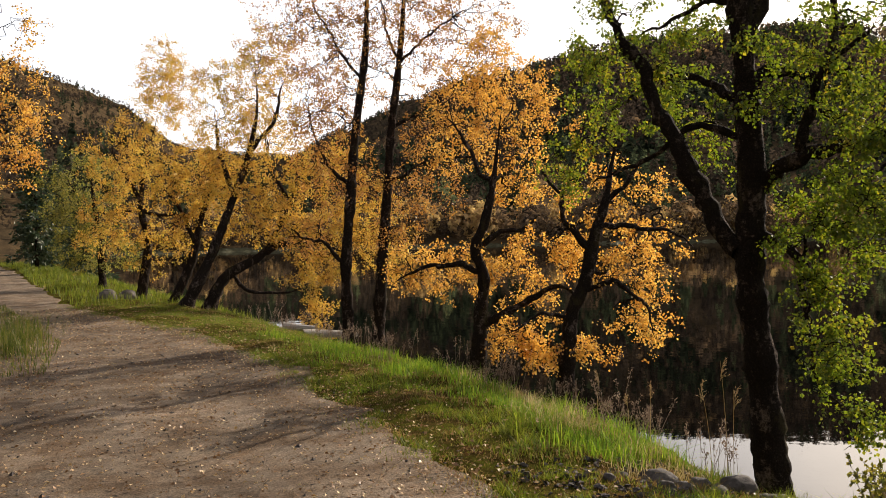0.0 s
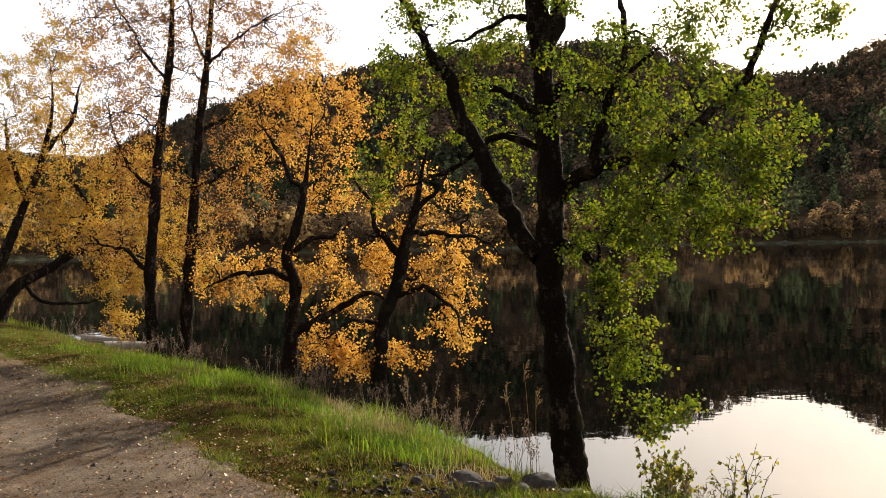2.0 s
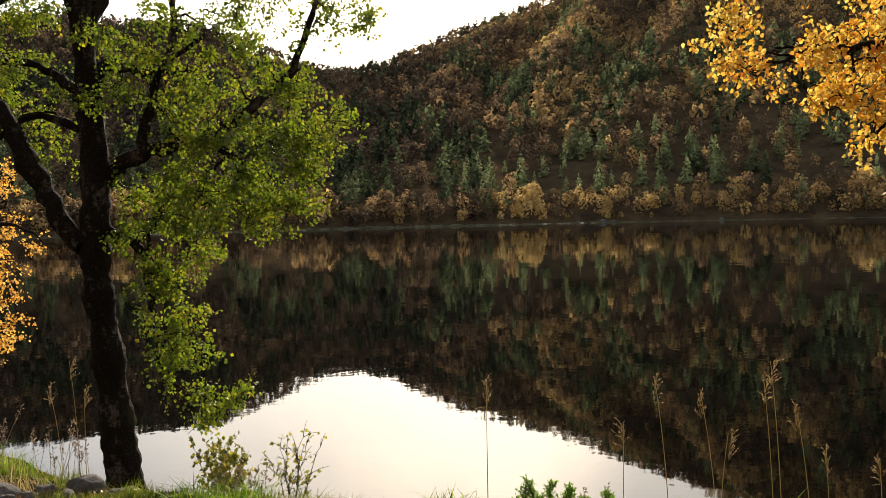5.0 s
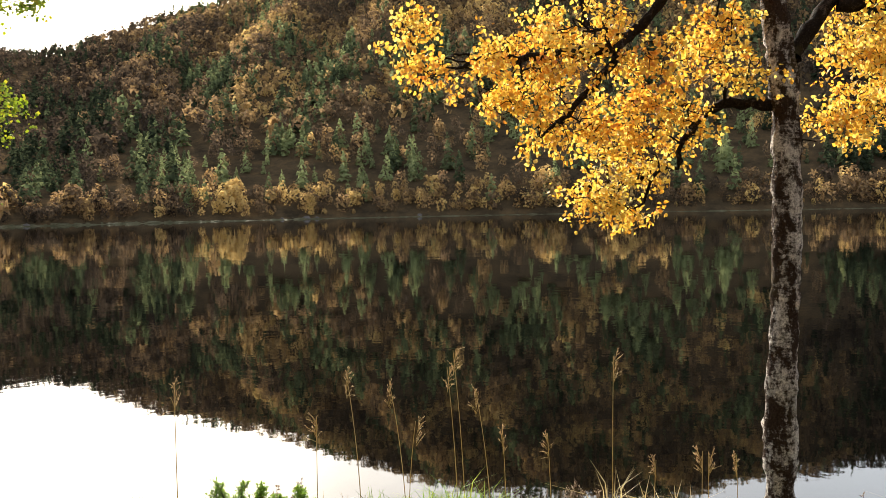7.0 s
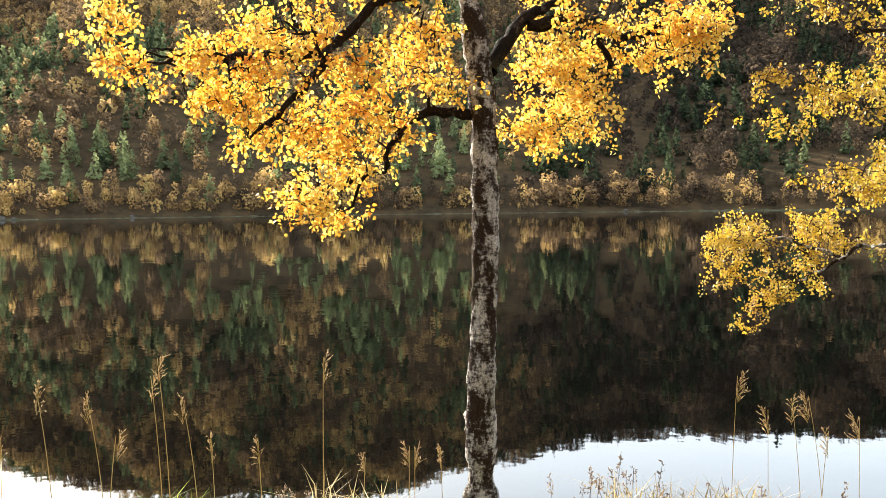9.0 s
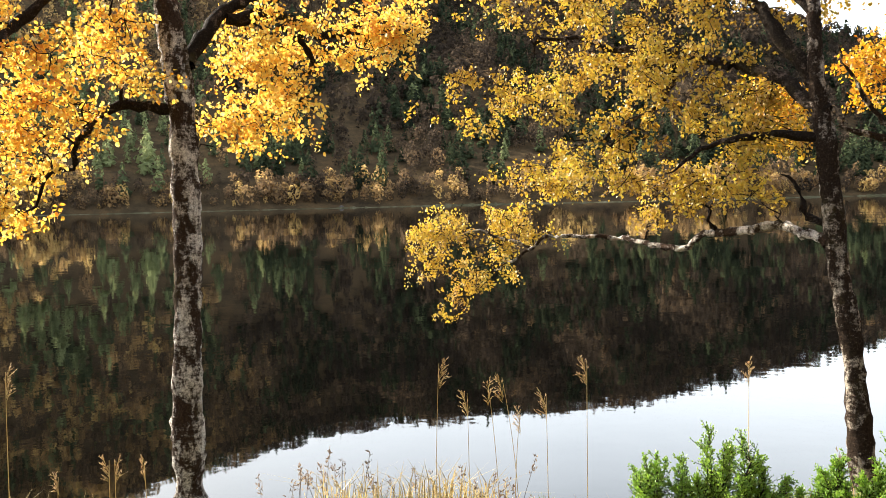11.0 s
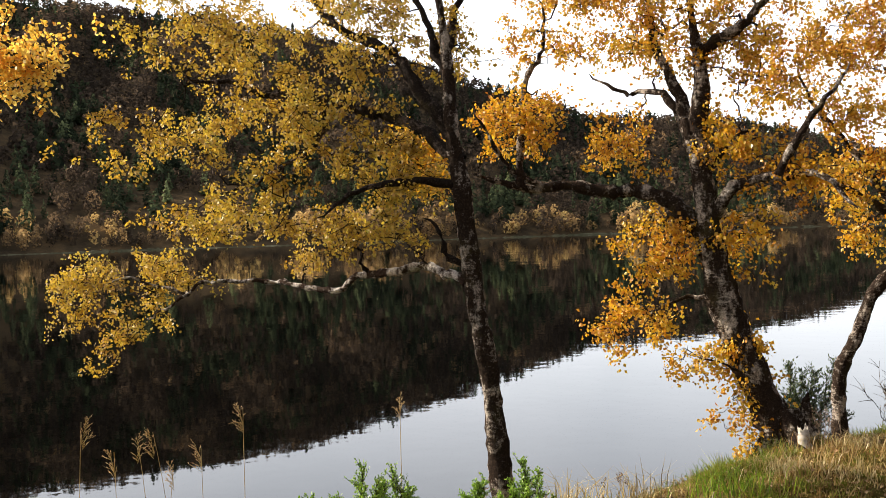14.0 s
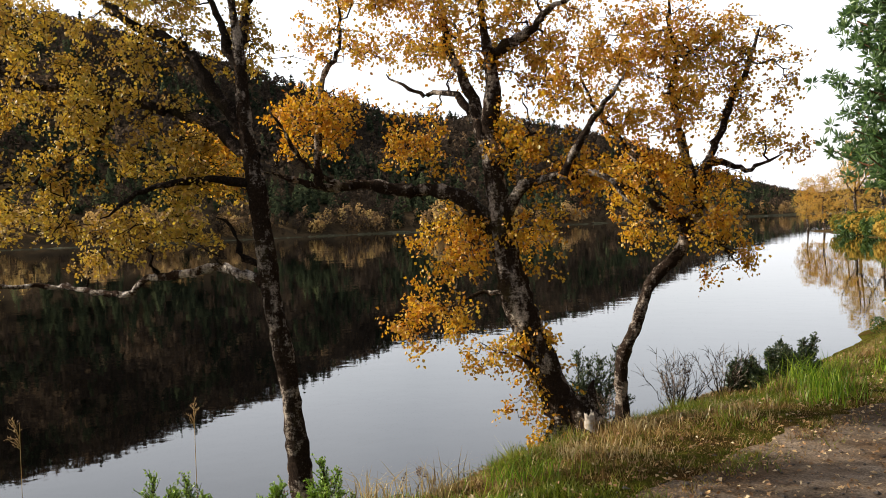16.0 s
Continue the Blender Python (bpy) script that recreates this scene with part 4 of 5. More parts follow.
birch(
    [(3.88, 23.53, -0.27), (4.47, 23.43, 1.12), (5.03, 23.32, 2.53), (5.47, 23.22, 3.80), (5.69, 23.17, 4.94), (5.65, 23.18, 6.22)], 0.14, 0.03,
    [
        (0.08, [(5.11, 23.30, 2.81), (4.79, 23.37, 3.66), (4.67, 23.39, 4.65)]),
        (0.08, [(5.47, 23.22, 3.80), (6.02, 23.08, 4.52), (6.31, 23.01, 5.52)]),
    ],
    [
        (5.49, 23.21, 4.94, 1.47, 1.62, 70),
        (4.91, 23.34, 3.24, 1.02, 0.88, 24),
        (5.92, 23.11, 6.37, 0.89, 0.89, 14),
    ], leaf=0.07, per=11, foliage=leaf_gold, split=1.6, whips=20, label="slanting birch with golden and russet leaves at the roadside", dense=3.6)

birch(
    [(3.82, 25.16, -0.27), (4.33, 25.08, 1.09), (4.57, 25.04, 2.14), (4.95, 24.97, 3.19), (5.26, 24.90, 4.25)], 0.14, 0.03,
    [
        (0.08, [(4.41, 25.07, 1.54), (4.07, 25.12, 2.45), (3.66, 25.18, 3.04)]),
    ],
    [
        (3.95, 25.14, 3.49, 1.41, 1.41, 46),
        (4.94, 24.97, 3.04, 0.94, 1.25, 26),
        (3.72, 25.18, 5.87, 0.71, 1.11, 22),
        (4.20, 25.10, 1.70, 0.93, 0.78, 12),
    ], leaf=0.07, per=11, foliage=leaf_gold, split=1.6, whips=20, label="slanting birch with dark trunk and golden leaves", dense=3.6)

birch(
    [(3.30, 27.55, -0.30), (3.52, 27.52, 1.56), (3.36, 27.54, 2.53), (3.48, 27.53, 3.66), (3.88, 27.48, 5.28)], 0.15, 0.03,
    [
        (0.07, [(3.43, 27.53, 2.45), (3.97, 27.46, 2.36), (4.59, 27.37, 2.27)]),
        (0.07, [(3.36, 27.54, 2.69), (2.93, 27.59, 3.49), (2.64, 27.62, 4.29)]),
    ],
    [
        (2.93, 27.59, 3.81, 1.19, 1.53, 46),
        (4.04, 27.45, 5.77, 1.03, 1.37, 24),
        (3.49, 27.53, 1.56, 1.02, 1.02, 16),
        (2.45, 27.64, 2.05, 1.02, 1.02, 22),
    ], leaf=0.07, per=11, foliage=leaf_gold, split=1.6, whips=20, label="birch with golden leaves beside the track", dense=3.6)

birch(
    [(2.80, 34.13, -0.11), (2.77, 34.13, 1.56), (2.56, 34.15, 3.14), (2.50, 34.15, 4.51)], 0.15, 0.03,
    [
        (0.07, [(2.77, 34.13, 1.56), (3.19, 34.10, 2.54), (3.76, 34.04, 3.13)]),
    ],
    [
        (2.29, 34.17, 3.33, 1.26, 1.89, 50),
        (2.98, 34.11, 1.36, 1.47, 1.26, 30),
        (1.90, 34.19, 1.77, 0.84, 1.26, 20),
        (1.38, 34.21, 2.94, 0.84, 1.26, 16),
    ], leaf=0.09, per=9, foliage=leaf_olive, label="bushy birch with olive and yellow leaves beside the track", dense=3.6)

birch(
    [(-1.10, 16.19, -0.16), (-0.99, 16.20, 1.22), (-0.81, 16.21, 2.35), (-0.64, 16.22, 3.31), (-0.54, 16.22, 4.36)], 0.16, 0.06,
    [
        (0.06, [(-0.90, 16.20, 1.91), (-0.50, 16.22, 2.52), (0.07, 16.24, 2.97)]),
        (0.06, [(-0.77, 16.21, 2.78), (-0.32, 16.23, 3.50), (0.25, 16.24, 3.87)]),
    ],
    [
        (-0.08, 16.23, 3.86, 0.80, 0.90, 60),
        (0.07, 16.24, 2.97, 0.60, 0.60, 30),
        (-0.77, 16.21, 4.08, 0.90, 1.30, 40),
        (0.03, 16.24, 5.11, 0.40, 0.40, 6),
    ], leaf=0.06, per=9, foliage=leaf_orange, label="birch with bright orange leaves on the landward side")


# ---- conifers, junipers and shrubs ----
def conifer(x, y, tall, wide, label, foliage, seed, name="spruce_tree", bark=None):
    """A spruce: a straight stem, whorls of drooping boughs set with needle sprays."""
    rng = np.random.default_rng(seed)
    z0 = float(height(x, y)) - 0.05
    root = thing(name, None, label, "conifer", at=(x, y, z0))
    line = np.array([[x, y, z0 + tall * s] for s in np.linspace(0, 1, 10)])
    v, f = tube(line, np.linspace(tall * 0.016, 0.01, 10), 8)
    part("trunk", mesh_of("trunk", v, f, bark or bark_dark, True), root)
    at, way, bits = [], [], []
    for h in np.arange(0.08, 0.99, 0.034):
        reach = wide * (1 - h) ** 0.85 + 0.15
        for th in rng.uniform(0, 2 * np.pi, 6):
            out = np.array([math.cos(th), math.sin(th), 0])
            a = np.array([x, y, z0 + tall * h])
            r = reach * rng.uniform(0.65, 1.1)
            s = np.linspace(0, 1, 5)[:, None]
            ln = a + out * r * s + np.array([0, 0, 1]) * (-0.28 * r * s + 0.12 * r * s * s)
            bits.append(tube(ln, np.linspace(0.02, 0.005, 5), 3))
            n = int(14 + 22 * r)
            q = rng.uniform(0.15, 1, (n, 1))
            at.append(a + out * r * q + np.array([0, 0, -0.2]) * r * q + rng.normal(size=(n, 3)) * 0.06)
            way.append(unit(out * 0.8 + rng.normal(size=(n, 3)) * 0.6 + [0, 0, -0.3]))
    v, f = gather(bits)
    part("boughs", mesh_of("boughs", v, f, bark or bark_dark, True), root, kind="stuff")
    v, f = leaves(np.vstack(at), np.vstack(way), 0.34, rng, 0.16)
    part("needles", mesh_of("needles", v, f, foliage), root, kind="stuff")
    return root


def pine(x, y, tall, wide, label, seed):
    """A Scots pine: a red stem and rising limbs with clumps of long needles."""
    rng = np.random.default_rng(seed)
    z0 = float(height(x, y)) - 0.05
    root = thing("pine_tree", None, label, "pine tree", at=(x, y, z0))
    line = np.array([[x + 0.1 * math.sin(s * 5), y, z0 + tall * s] for s in np.linspace(0, 1, 14)])
    v, f = tube(line, np.linspace(0.22, 0.04, 14), 10, rng, 0.04)
    part("trunk", mesh_of("trunk", v, f, bark_pine, True), root)
    at, way, bits = [], [], []
    for h in np.linspace(0.22, 0.98, 38):
        for th in rng.uniform(0, 2 * np.pi, 4):
            out = np.array([math.cos(th), math.sin(th), 0])
            r = wide * (1 - h * 0.6) * rng.uniform(0.6, 1.05)
            a = np.array([x, y, z0 + tall * h])
            s = np.linspace(0, 1, 6)[:, None]
            ln = a + out * r * s + np.array([0, 0, 0.35]) * r * s * s
            bits.append(tube(ln, np.linspace(0.05, 0.012, 6), 4))
            for _ in range(13):
                c = ln[rng.integers(2, 6)] + rng.normal(size=3) * [0.28, 0.28, 0.16]
                n = 22
                d = unit(rng.normal(size=(n, 3)) + [0, 0, 0.7] + out * 0.4)
                at.append(c + d * 0.03), way.append(d)
    v, f = gather(bits)
    part("limbwork", mesh_of("limbwork", v, f, bark_pine, True), root, kind="stuff")
    v, f = leaves(np.vstack(at), np.vstack(way), 0.22, rng, 0.15)
    part("needles", mesh_of("needles", v, f, needle_pine), root, kind="stuff")
    return root


def juniper(x, y, z_top, wide, foliage, label, seed, plumes=16, needle=0.019, name="juniper_bush", shoots=12, thin=0.22, droop=0.0):
    """A dense bush of feathery plumes: each a curved stem with short side shoots bristling with needles."""
    rng = np.random.default_rng(seed)
    z0 = float(height(x, y)) - 0.03
    tall = max(0.2, z_top - z0)
    root = thing(name, None, label, "juniper bush", at=(x, y, z0))
    at, way, bits = [], [], []
    for i in range(plumes):
        th, k = rng.uniform(0, 2 * np.pi), rng.uniform(0, 1) ** 0.6
        out = np.array([math.cos(th), math.sin(th), 0])
        b = np.array([x, y, z0]) + out * wide * 0.15 * k
        e = np.array([x, y, z0]) + out * wide * k + [0, 0, tall * (1 - 0.45 * k) * rng.uniform(0.5, 1.1)]
        long = np.linalg.norm(e - b)
        ln = crooked(b, e, 8, 0.12, rng, -0.14 * k)
        bits.append(tube(ln, np.linspace(0.011, 0.002, 8), 4))
        for q in np.linspace(0.22, 1.0, shoots):
            j = q * 7
            j0 = min(int(j), 6)
            c = ln[j0] + (ln[j0 + 1] - ln[j0]) * (j - j0)
            for _ in range(4):
                w = unit(unit(e - b) * (0.55 + 0.5 * q) + unit(rng.normal(size=3)) * (1.2 - 0.5 * q) + [0, 0, -droop])
                ex = ((0.46 - 0.32 * q) * long + 0.02) * rng.uniform(0.4, 1.0)
                tip = c + w * ex
                bits.append(tube(np.array([c, tip]), [0.003, 0.0012], 3))
                m = 13
                g = rng.uniform(0.05, 1, (m, 1))
                at.append(c + w * ex * g + rng.normal(size=(m, 3)) * 0.25 * needle)
                way.append(unit(w * 0.7 + rng.normal(size=(m, 3)) * 0.6 + [0, 0, 0.15]))
    v, f = gather(bits)
    part("stemwork", mesh_of("stemwork", v, f, bark_dark, True), root, kind="stuff")
    v, f = leaves(np.vstack(at), np.vstack(way), needle, rng, thin)
    part("needles", mesh_of("needles", v, f, foliage), root, kind="stuff")
    return root


def bare_shrub(x, y, z_top, wide, label, seed, stems=16, foliage=None, count=4):
    rng = np.random.default_rng(seed)
    z0 = float(height(x, y)) - 0.03
    tall = z_top - z0
    root = thing("bare_shrub", None, label, "shrub", at=(x, y, z0))
    bits, at, way = [], [], []
    for _ in range(stems):
        th = rng.uniform(0, 2 * np.pi)
        out = np.array([math.cos(th), math.sin(th), 0]) * wide * rng.uniform(0.2, 1)
        a = np.array([x, y, z0]) + out * 0.2
        e = np.array([x, y, z0]) + out + [0, 0, tall * rng.uniform(0.5, 1)]
        s = np.linspace(0, 1, 8)[:, None]
        ln = a * (1 - s) + e * s + rng.normal(size=(8, 3)) * 0.02 * tall
        bits.append(tube(ln, np.linspace(0.0048, 0.0014, 8), 4))
        for _ in range(11):
            c = ln[rng.integers(2, 8)]
            w = unit(unit(e - a) + rng.normal(size=3) * 0.7) * rng.uniform(0.1, 0.3) * tall
            bits.append(tube(np.array([c, c + w * 0.5 + [0, 0, 0.01], c + w]), [0.003, 0.002, 0.0012], 3))
            at.append(c + w * rng.uniform(0.3, 1, (count, 1))), way.append(unit(rng.normal(size=(count, 3))))
    v, f = gather(bits)
    part("stemwork", mesh_of("stemwork", v, f, bark_grey, True), root, kind="stuff")
    if foliage:
        v, f = leaves(np.vstack(at), np.vstack(way), 0.035, rng)
        part("leaves", mesh_of("leaves", v, f, foliage), root, kind="stuff")
    return root


def grass_stalk(x, y, z_top, seed):
    """A tall dry stalk with a drooping seed head."""
    rng = np.random.default_rng(seed)
    z0 = float(height(x, y)) - 0.02
    tall = z_top - z0
    bend = rng.normal(size=2) * 0.06 * tall
    s = np.linspace(0, 1, 9)[:, None]
    ln = np.array([x - bend[0], y - bend[1], z0]) + np.hstack([bend[0] * s ** 2, bend[1] * s ** 2, tall * s])
    root = thing("grass_stalk", None, "tall dry grass stalk with a drooping seed head", "grass", "dry grass stalks", at=(x - bend[0], y - bend[1], z0))
    v, f = tube(ln, np.linspace(0.0034, 0.0016, 9), 4)
    part("stem", mesh_of("stem", v, f, grass_dry, True), root)
    k = min(0.22, 0.28 * tall)
    lean = rng.normal(size=2)
    lean = np.array([*(lean / np.linalg.norm(lean)), 0.0])
    twigs, at, way = [], [], []
    for q in np.linspace(0.0, 1.0, 11):
        b = ln[-1] + np.array([0, 0, -k * 0.75 * (1 - q)]) + lean * 0.03 * q ** 2
        for _ in range(2):
            w = unit(lean * 0.5 + rng.normal(size=3) * 0.45 + [0, 0, 1.1])
            ex = k * (0.36 - 0.2 * q) * rng.uniform(0.6, 1.2)
            e = b + w * ex + lean * 0.008
            twigs.append(tube(np.array([b, b * 0.45 + e * 0.55 + [0, 0, 0.004], e]), [0.0013, 0.001, 0.0008], 3))
            m = 4
            g = rng.uniform(0.4, 1.05, (m, 1))
            at.append(b + (e - b) * g), way.append(unit(w + rng.normal(size=(m, 3)) * 0.3))
    v, f = gather(twigs)
    part("panicle", mesh_of("panicle", v, f, grass_dry), root, kind="stuff")
    v, f = leaves(np.vstack(at), np.vstack(way), 0.018, rng, 0.16)
    part("seed_head", mesh_of("seed_head", v, f, grass_head), root, kind="stuff")
    return root


# ---- the far shore and its woods ----
def patchy(a, b):
    return 0.5 + 0.2 * np.sin(a * 0.31 + 1.7 * np.sin(b * 0.021)) + 0.2 * np.sin(a * 0.13 - b * 0.033 + 2 * np.sin(a * 0.07))


def facets(c, way, size, rng, loose=0.4):
    """Ragged faces set about points, turned outwards."""
    way = unit(way + rng.normal(size=way.shape) * loose)
    one = unit(np.cross(way, rng.normal(size=way.shape)))
    two = np.cross(way, one)
    corner = []
    for k in range(3):
        a = k * 2.094 + rng.uniform(-0.4, 0.4, way.shape[:-1] + (1,))
        corner.append(c + (one * np.cos(a) + two * np.sin(a)) * size * rng.uniform(0.7, 1.2, way.shape[:-1] + (1,)))
    v = np.stack(corner, -2).reshape(-1, 3)
    return v, np.arange(len(v)).reshape(-1, 3)


def fuzzy_trees(x, y, tall, wide, tint, tris, rng, fill=1.0):
    """Full crowns, rounded or broom-shaped, of many small clumps about uneven lobes."""
    n = len(x)
    z = height(x, y)
    d = unit(rng.normal(size=(n, tris, 3)) + [0, 0, 0.35])
    turn = rng.uniform(0, 6.3, (n, 1, 1))
    lobe = 1 + 0.20 * np.sin(np.arctan2(d[..., 1:2], d[..., :1]) * 3 + turn) * np.sin(d[..., 2:] * 5 + turn * 2)
    inner = rng.uniform(0.3, 1.0, (n, tris, 1)) ** 0.3
    c = np.stack([x, y, z + tall * 0.52], 1)[:, None] + d * inner * lobe * np.stack([wide, wide, tall * 0.46], 1)[:, None]
    v, f = facets(c, d, (fill * 2.3 * wide / np.sqrt(tris))[:, None, None], rng, 0.45)
    shade = tint[:, None] + rng.normal(size=(n, tris)) * 0.05
    return v, f, np.clip(np.repeat(shade.ravel(), 3), 0, 0.9)


def pointed_trees(x, y, tall, wide, tint, tris, rng):
    """Pines and spruces: boughs in drooping tiers, round-shouldered towards the tip."""
    n = len(x)
    z = height(x, y)
    h = rng.uniform(0.02, 1, (n, tris)) ** 1.25
    th = rng.uniform(0, 2 * np.pi, (n, tris))
    tier = 0.80 + 0.20 * np.cos(h * 2 * np.pi * 5 + x[:, None])
    lean = 1 + 0.25 * np.sin(th * 2 + y[:, None])
    rad = wide[:, None] * (1.0 - h ** 1.5) ** 0.9 * tier * lean * rng.uniform(0.6, 1, (n, tris))
    c = np.stack([x[:, None] + np.cos(th) * rad, y[:, None] + np.sin(th) * rad, z[:, None] + (0.04 + 0.96 * h) * tall[:, None]], -1)
    v, f = facets(c, np.stack([np.cos(th), np.sin(th), 0.8 + 0 * th], -1), (wide[:, None] * (0.52 - 0.30 * h) * math.sqrt(60 / tris))[..., None], rng, 0.45)
    shade = tint[:, None] + rng.normal(size=(n, tris)) * 0.06
    return v, f, np.clip(np.repeat(shade.ravel(), 3), 0, 0.95)


def far_woods():
    rng = np.random.default_rng(11)
    n = 46000
    az = rng.uniform(-179, 11, n)
    S, R = far_shore(az), ridge_distance(az)
    u = rng.uniform(0, 1, n) ** 0.72
    r = S + 5 + (R - S) * u * 1.01
    keep = (rng.uniform(size=n) < np.clip(r / 430, 0.35, 1)) & (rng.uniform(size=n) < 0.93 + 0.3 * (patchy(az * 5, r * 3) - 0.5))
    az, r, u = az[keep], r[keep], u[keep]
    x, y = -np.sin(np.radians(az)) * r, np.cos(np.radians(az)) * r
    p = patchy(az * 3, r) + rng.normal(size=len(r)) * 0.22
    stunted = np.where((az > -24) & (u > 0.3), 0.5, 1.0)
    needle = p > np.interp(u, [0, 0.18, 0.35, 0.6], [0.42, 0.48, 0.66, 0.78])
    close = u < 0.14
    # shade on the hill's flanks is put into tint, darker than the middle
    flank_shade = np.clip(np.maximum((az + 70) / 11, (-99 - az) / 11), 0, 1) * np.where(az < -95, 1.8, 1.7)
    for m, tris, name in ((needle & close, 90, "shore_conifers"), (needle & ~close, 30, "hill_conifers")):
        k = m.sum()
        tall = (3.5 + 6.5 * rng.uniform(0, 1, k) ** 1.3) * stunted[m]
        tint = np.clip(rng.normal(0.48 + 0.2 * (tris > 50), 0.2, k) - 0.30 * flank_shade[m], 0.02, 0.9)
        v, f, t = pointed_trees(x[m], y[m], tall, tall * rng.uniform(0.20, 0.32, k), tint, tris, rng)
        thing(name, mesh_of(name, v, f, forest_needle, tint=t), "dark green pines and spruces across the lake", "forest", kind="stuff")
    for m, tris, name in ((~needle & close, 70, "shore_birches"), (~needle & ~close, 21, "hill_birches")):
        k = m.sum()
        tall = (3.2 + 4.4 * rng.uniform(0, 1, k) ** 1.3) * stunted[m]
        tint = np.clip(rng.normal(0.48, 0.13, k) - 0.27 * flank_shade[m] + 0.5 * (patchy(az[m] * 2 + 7, r[m] * 1.6) - 0.5) + 0.06 * u[m], 0.05, 0.88)
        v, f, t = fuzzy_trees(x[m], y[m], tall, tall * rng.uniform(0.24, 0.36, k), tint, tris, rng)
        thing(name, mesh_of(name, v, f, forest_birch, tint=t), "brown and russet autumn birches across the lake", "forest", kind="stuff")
    # unseen woods added on the landward slope to cut the sky's light
    n = 1500
    y = rng.uniform(-120, 160, n)
    x = road_left(y) - 13 - rng.uniform(0, 70, n)
    tall = rng.uniform(6, 12, n)
    v, f, t = fuzzy_trees(x, y, tall, tall * rng.uniform(0.26, 0.38, n), rng.uniform(0.1, 0.7, n), 16, rng)
    thing("landward_sky_screen", mesh_of("landward_sky_screen", v, f, forest_birch, tint=t), "unseen birch woods added on the landward slope to screen off sky light", "forest", kind="stuff")
    # taller unseen trees added close to the track, dimming the trunks' near sides
    n = 260
    y = rng.uniform(-45, 10.5, n)
    x = road_left(y) - 4.5 - rng.uniform(0, 17, n)
    tall = rng.uniform(7, 13, n)
    v, f, t = fuzzy_trees(x, y, tall, tall * rng.uniform(0.2, 0.3, n), rng.uniform(0.1, 0.7, n), 120, rng)
    thing("roadside_sky_screen", mesh_of("roadside_sky_screen", v, f, forest_birch, tint=t), "unseen birch woods added along the track to screen off sky light", "forest", kind="stuff")
    # bushes down the near shore
    n = 190
    y = rng.uniform(-92, -15.5, n)
    x = shore(y) - rng.uniform(0.1, 3.0, n)
    tall = rng.uniform(0.5, 1.7, n) * np.clip((-y - 8) / 35, 0.3, 1.3)
    v, f, t = fuzzy_trees(x, y, tall, tall * rng.uniform(0.4, 0.6, n), np.clip(rng.normal(0.3, 0.25, n) + (y < -42) * 0.4, 0, 0.9), 180, rng)
    thing("near_shore_bushes", mesh_of("near_shore_bushes", v, f, bush_mixed, tint=t), "green and golden bushes along the near shore", "bushes", kind="stuff")
    # the brighter thicket along the water
    n = 1700
    az = rng.uniform(-172, -6, n)
    clump = patchy(az * 5, az * 0)
    r = far_shore(az) + 1.6 + 13 * rng.uniform(0, 1, n) ** 1.3
    x, y = -np.sin(np.radians(az)) * r, np.cos(np.radians(az)) * r
    tall = rng.uniform(1.2, 6.0, n) * (0.55 + 0.8 * clump)
    # tint also carries shade, lowered by bearing like the hill's flanks
    v, f, t = fuzzy_trees(x, y, tall, tall * rng.uniform(0.24, 0.42, n), np.clip(rng.normal(0.66, 0.24, n) + 0.6 * (clump - 0.5) - 0.3 * (az > -66) - 0.14 * (az < -84) - 0.12 * (az < -104), 0.05, 0.85), 64, rng)
    thing("shore_thicket", mesh_of("shore_thicket", v, f, forest_birch, tint=t), "golden birch thicket along the far waterline", "thicket", kind="stuff")


def pale_shore():
    az = np.linspace(-176, -4, 900)
    rng = np.random.default_rng(5)
    v, f = [], []
    for i, (o, up) in enumerate(((-1.8, -0.08), (0.3, 0.16), (1.6, 0.42), (4.0, 0.62))):
        r = far_shore(az) + o + rng.normal(size=len(az)) * 0.35
        x, y = -np.sin(np.radians(az)) * r, np.cos(np.radians(az)) * r
        v.append(np.stack([x, y, WATER + up + 0.12 * rng.uniform(size=len(az))], 1))
    m = len(az)
    for i in range(3):
        k = np.arange(m - 1) + i * m
        f.append(np.stack([k, k + 1, k + m + 1, k + m], 1))
    thing("far_beach", mesh_of("far_beach", np.vstack(v), np.vstack(f), beach, True), "pale strip of dry grass and stones along the far waterline", "shore", kind="structure")


def beach_material():
    m, t = shader("pale_beach")
    v = coords(t)
    a, b = noised(t, v, 0.5, 5), noised(t, v, 4, 4)
    col = ramp(t, a, [(0.3, (0.05, 0.047, 0.022)), (0.55, (0.095, 0.088, 0.048)), (0.75, (0.17, 0.16, 0.115))])
    finish(t, mix(t, 1.0, col, ramp(t, b, [(0.3, (0.6, 0.6, 0.6)), (0.7, (1.3, 1.3, 1.2))]), "MULTIPLY"), 0.95, None, 0.1)
    return m


beach = beach_material()
far_woods()
pale_shore()

for x, y, tall, wide in ((-3.4, 51, 9, 2.0), (-4.4, 46, 8.5, 2.2), (1.2, 60, 8, 1.8), (-5, 58, 10, 2.3), (2.6, 66, 7, 1.6), (-5.5, 44, 9, 2.4), (3.4, 52, 5, 1.3)):
    conifer(x, y, tall, wide, "dark spruce standing beside the track", needle_dark, int(y * 7 + x))


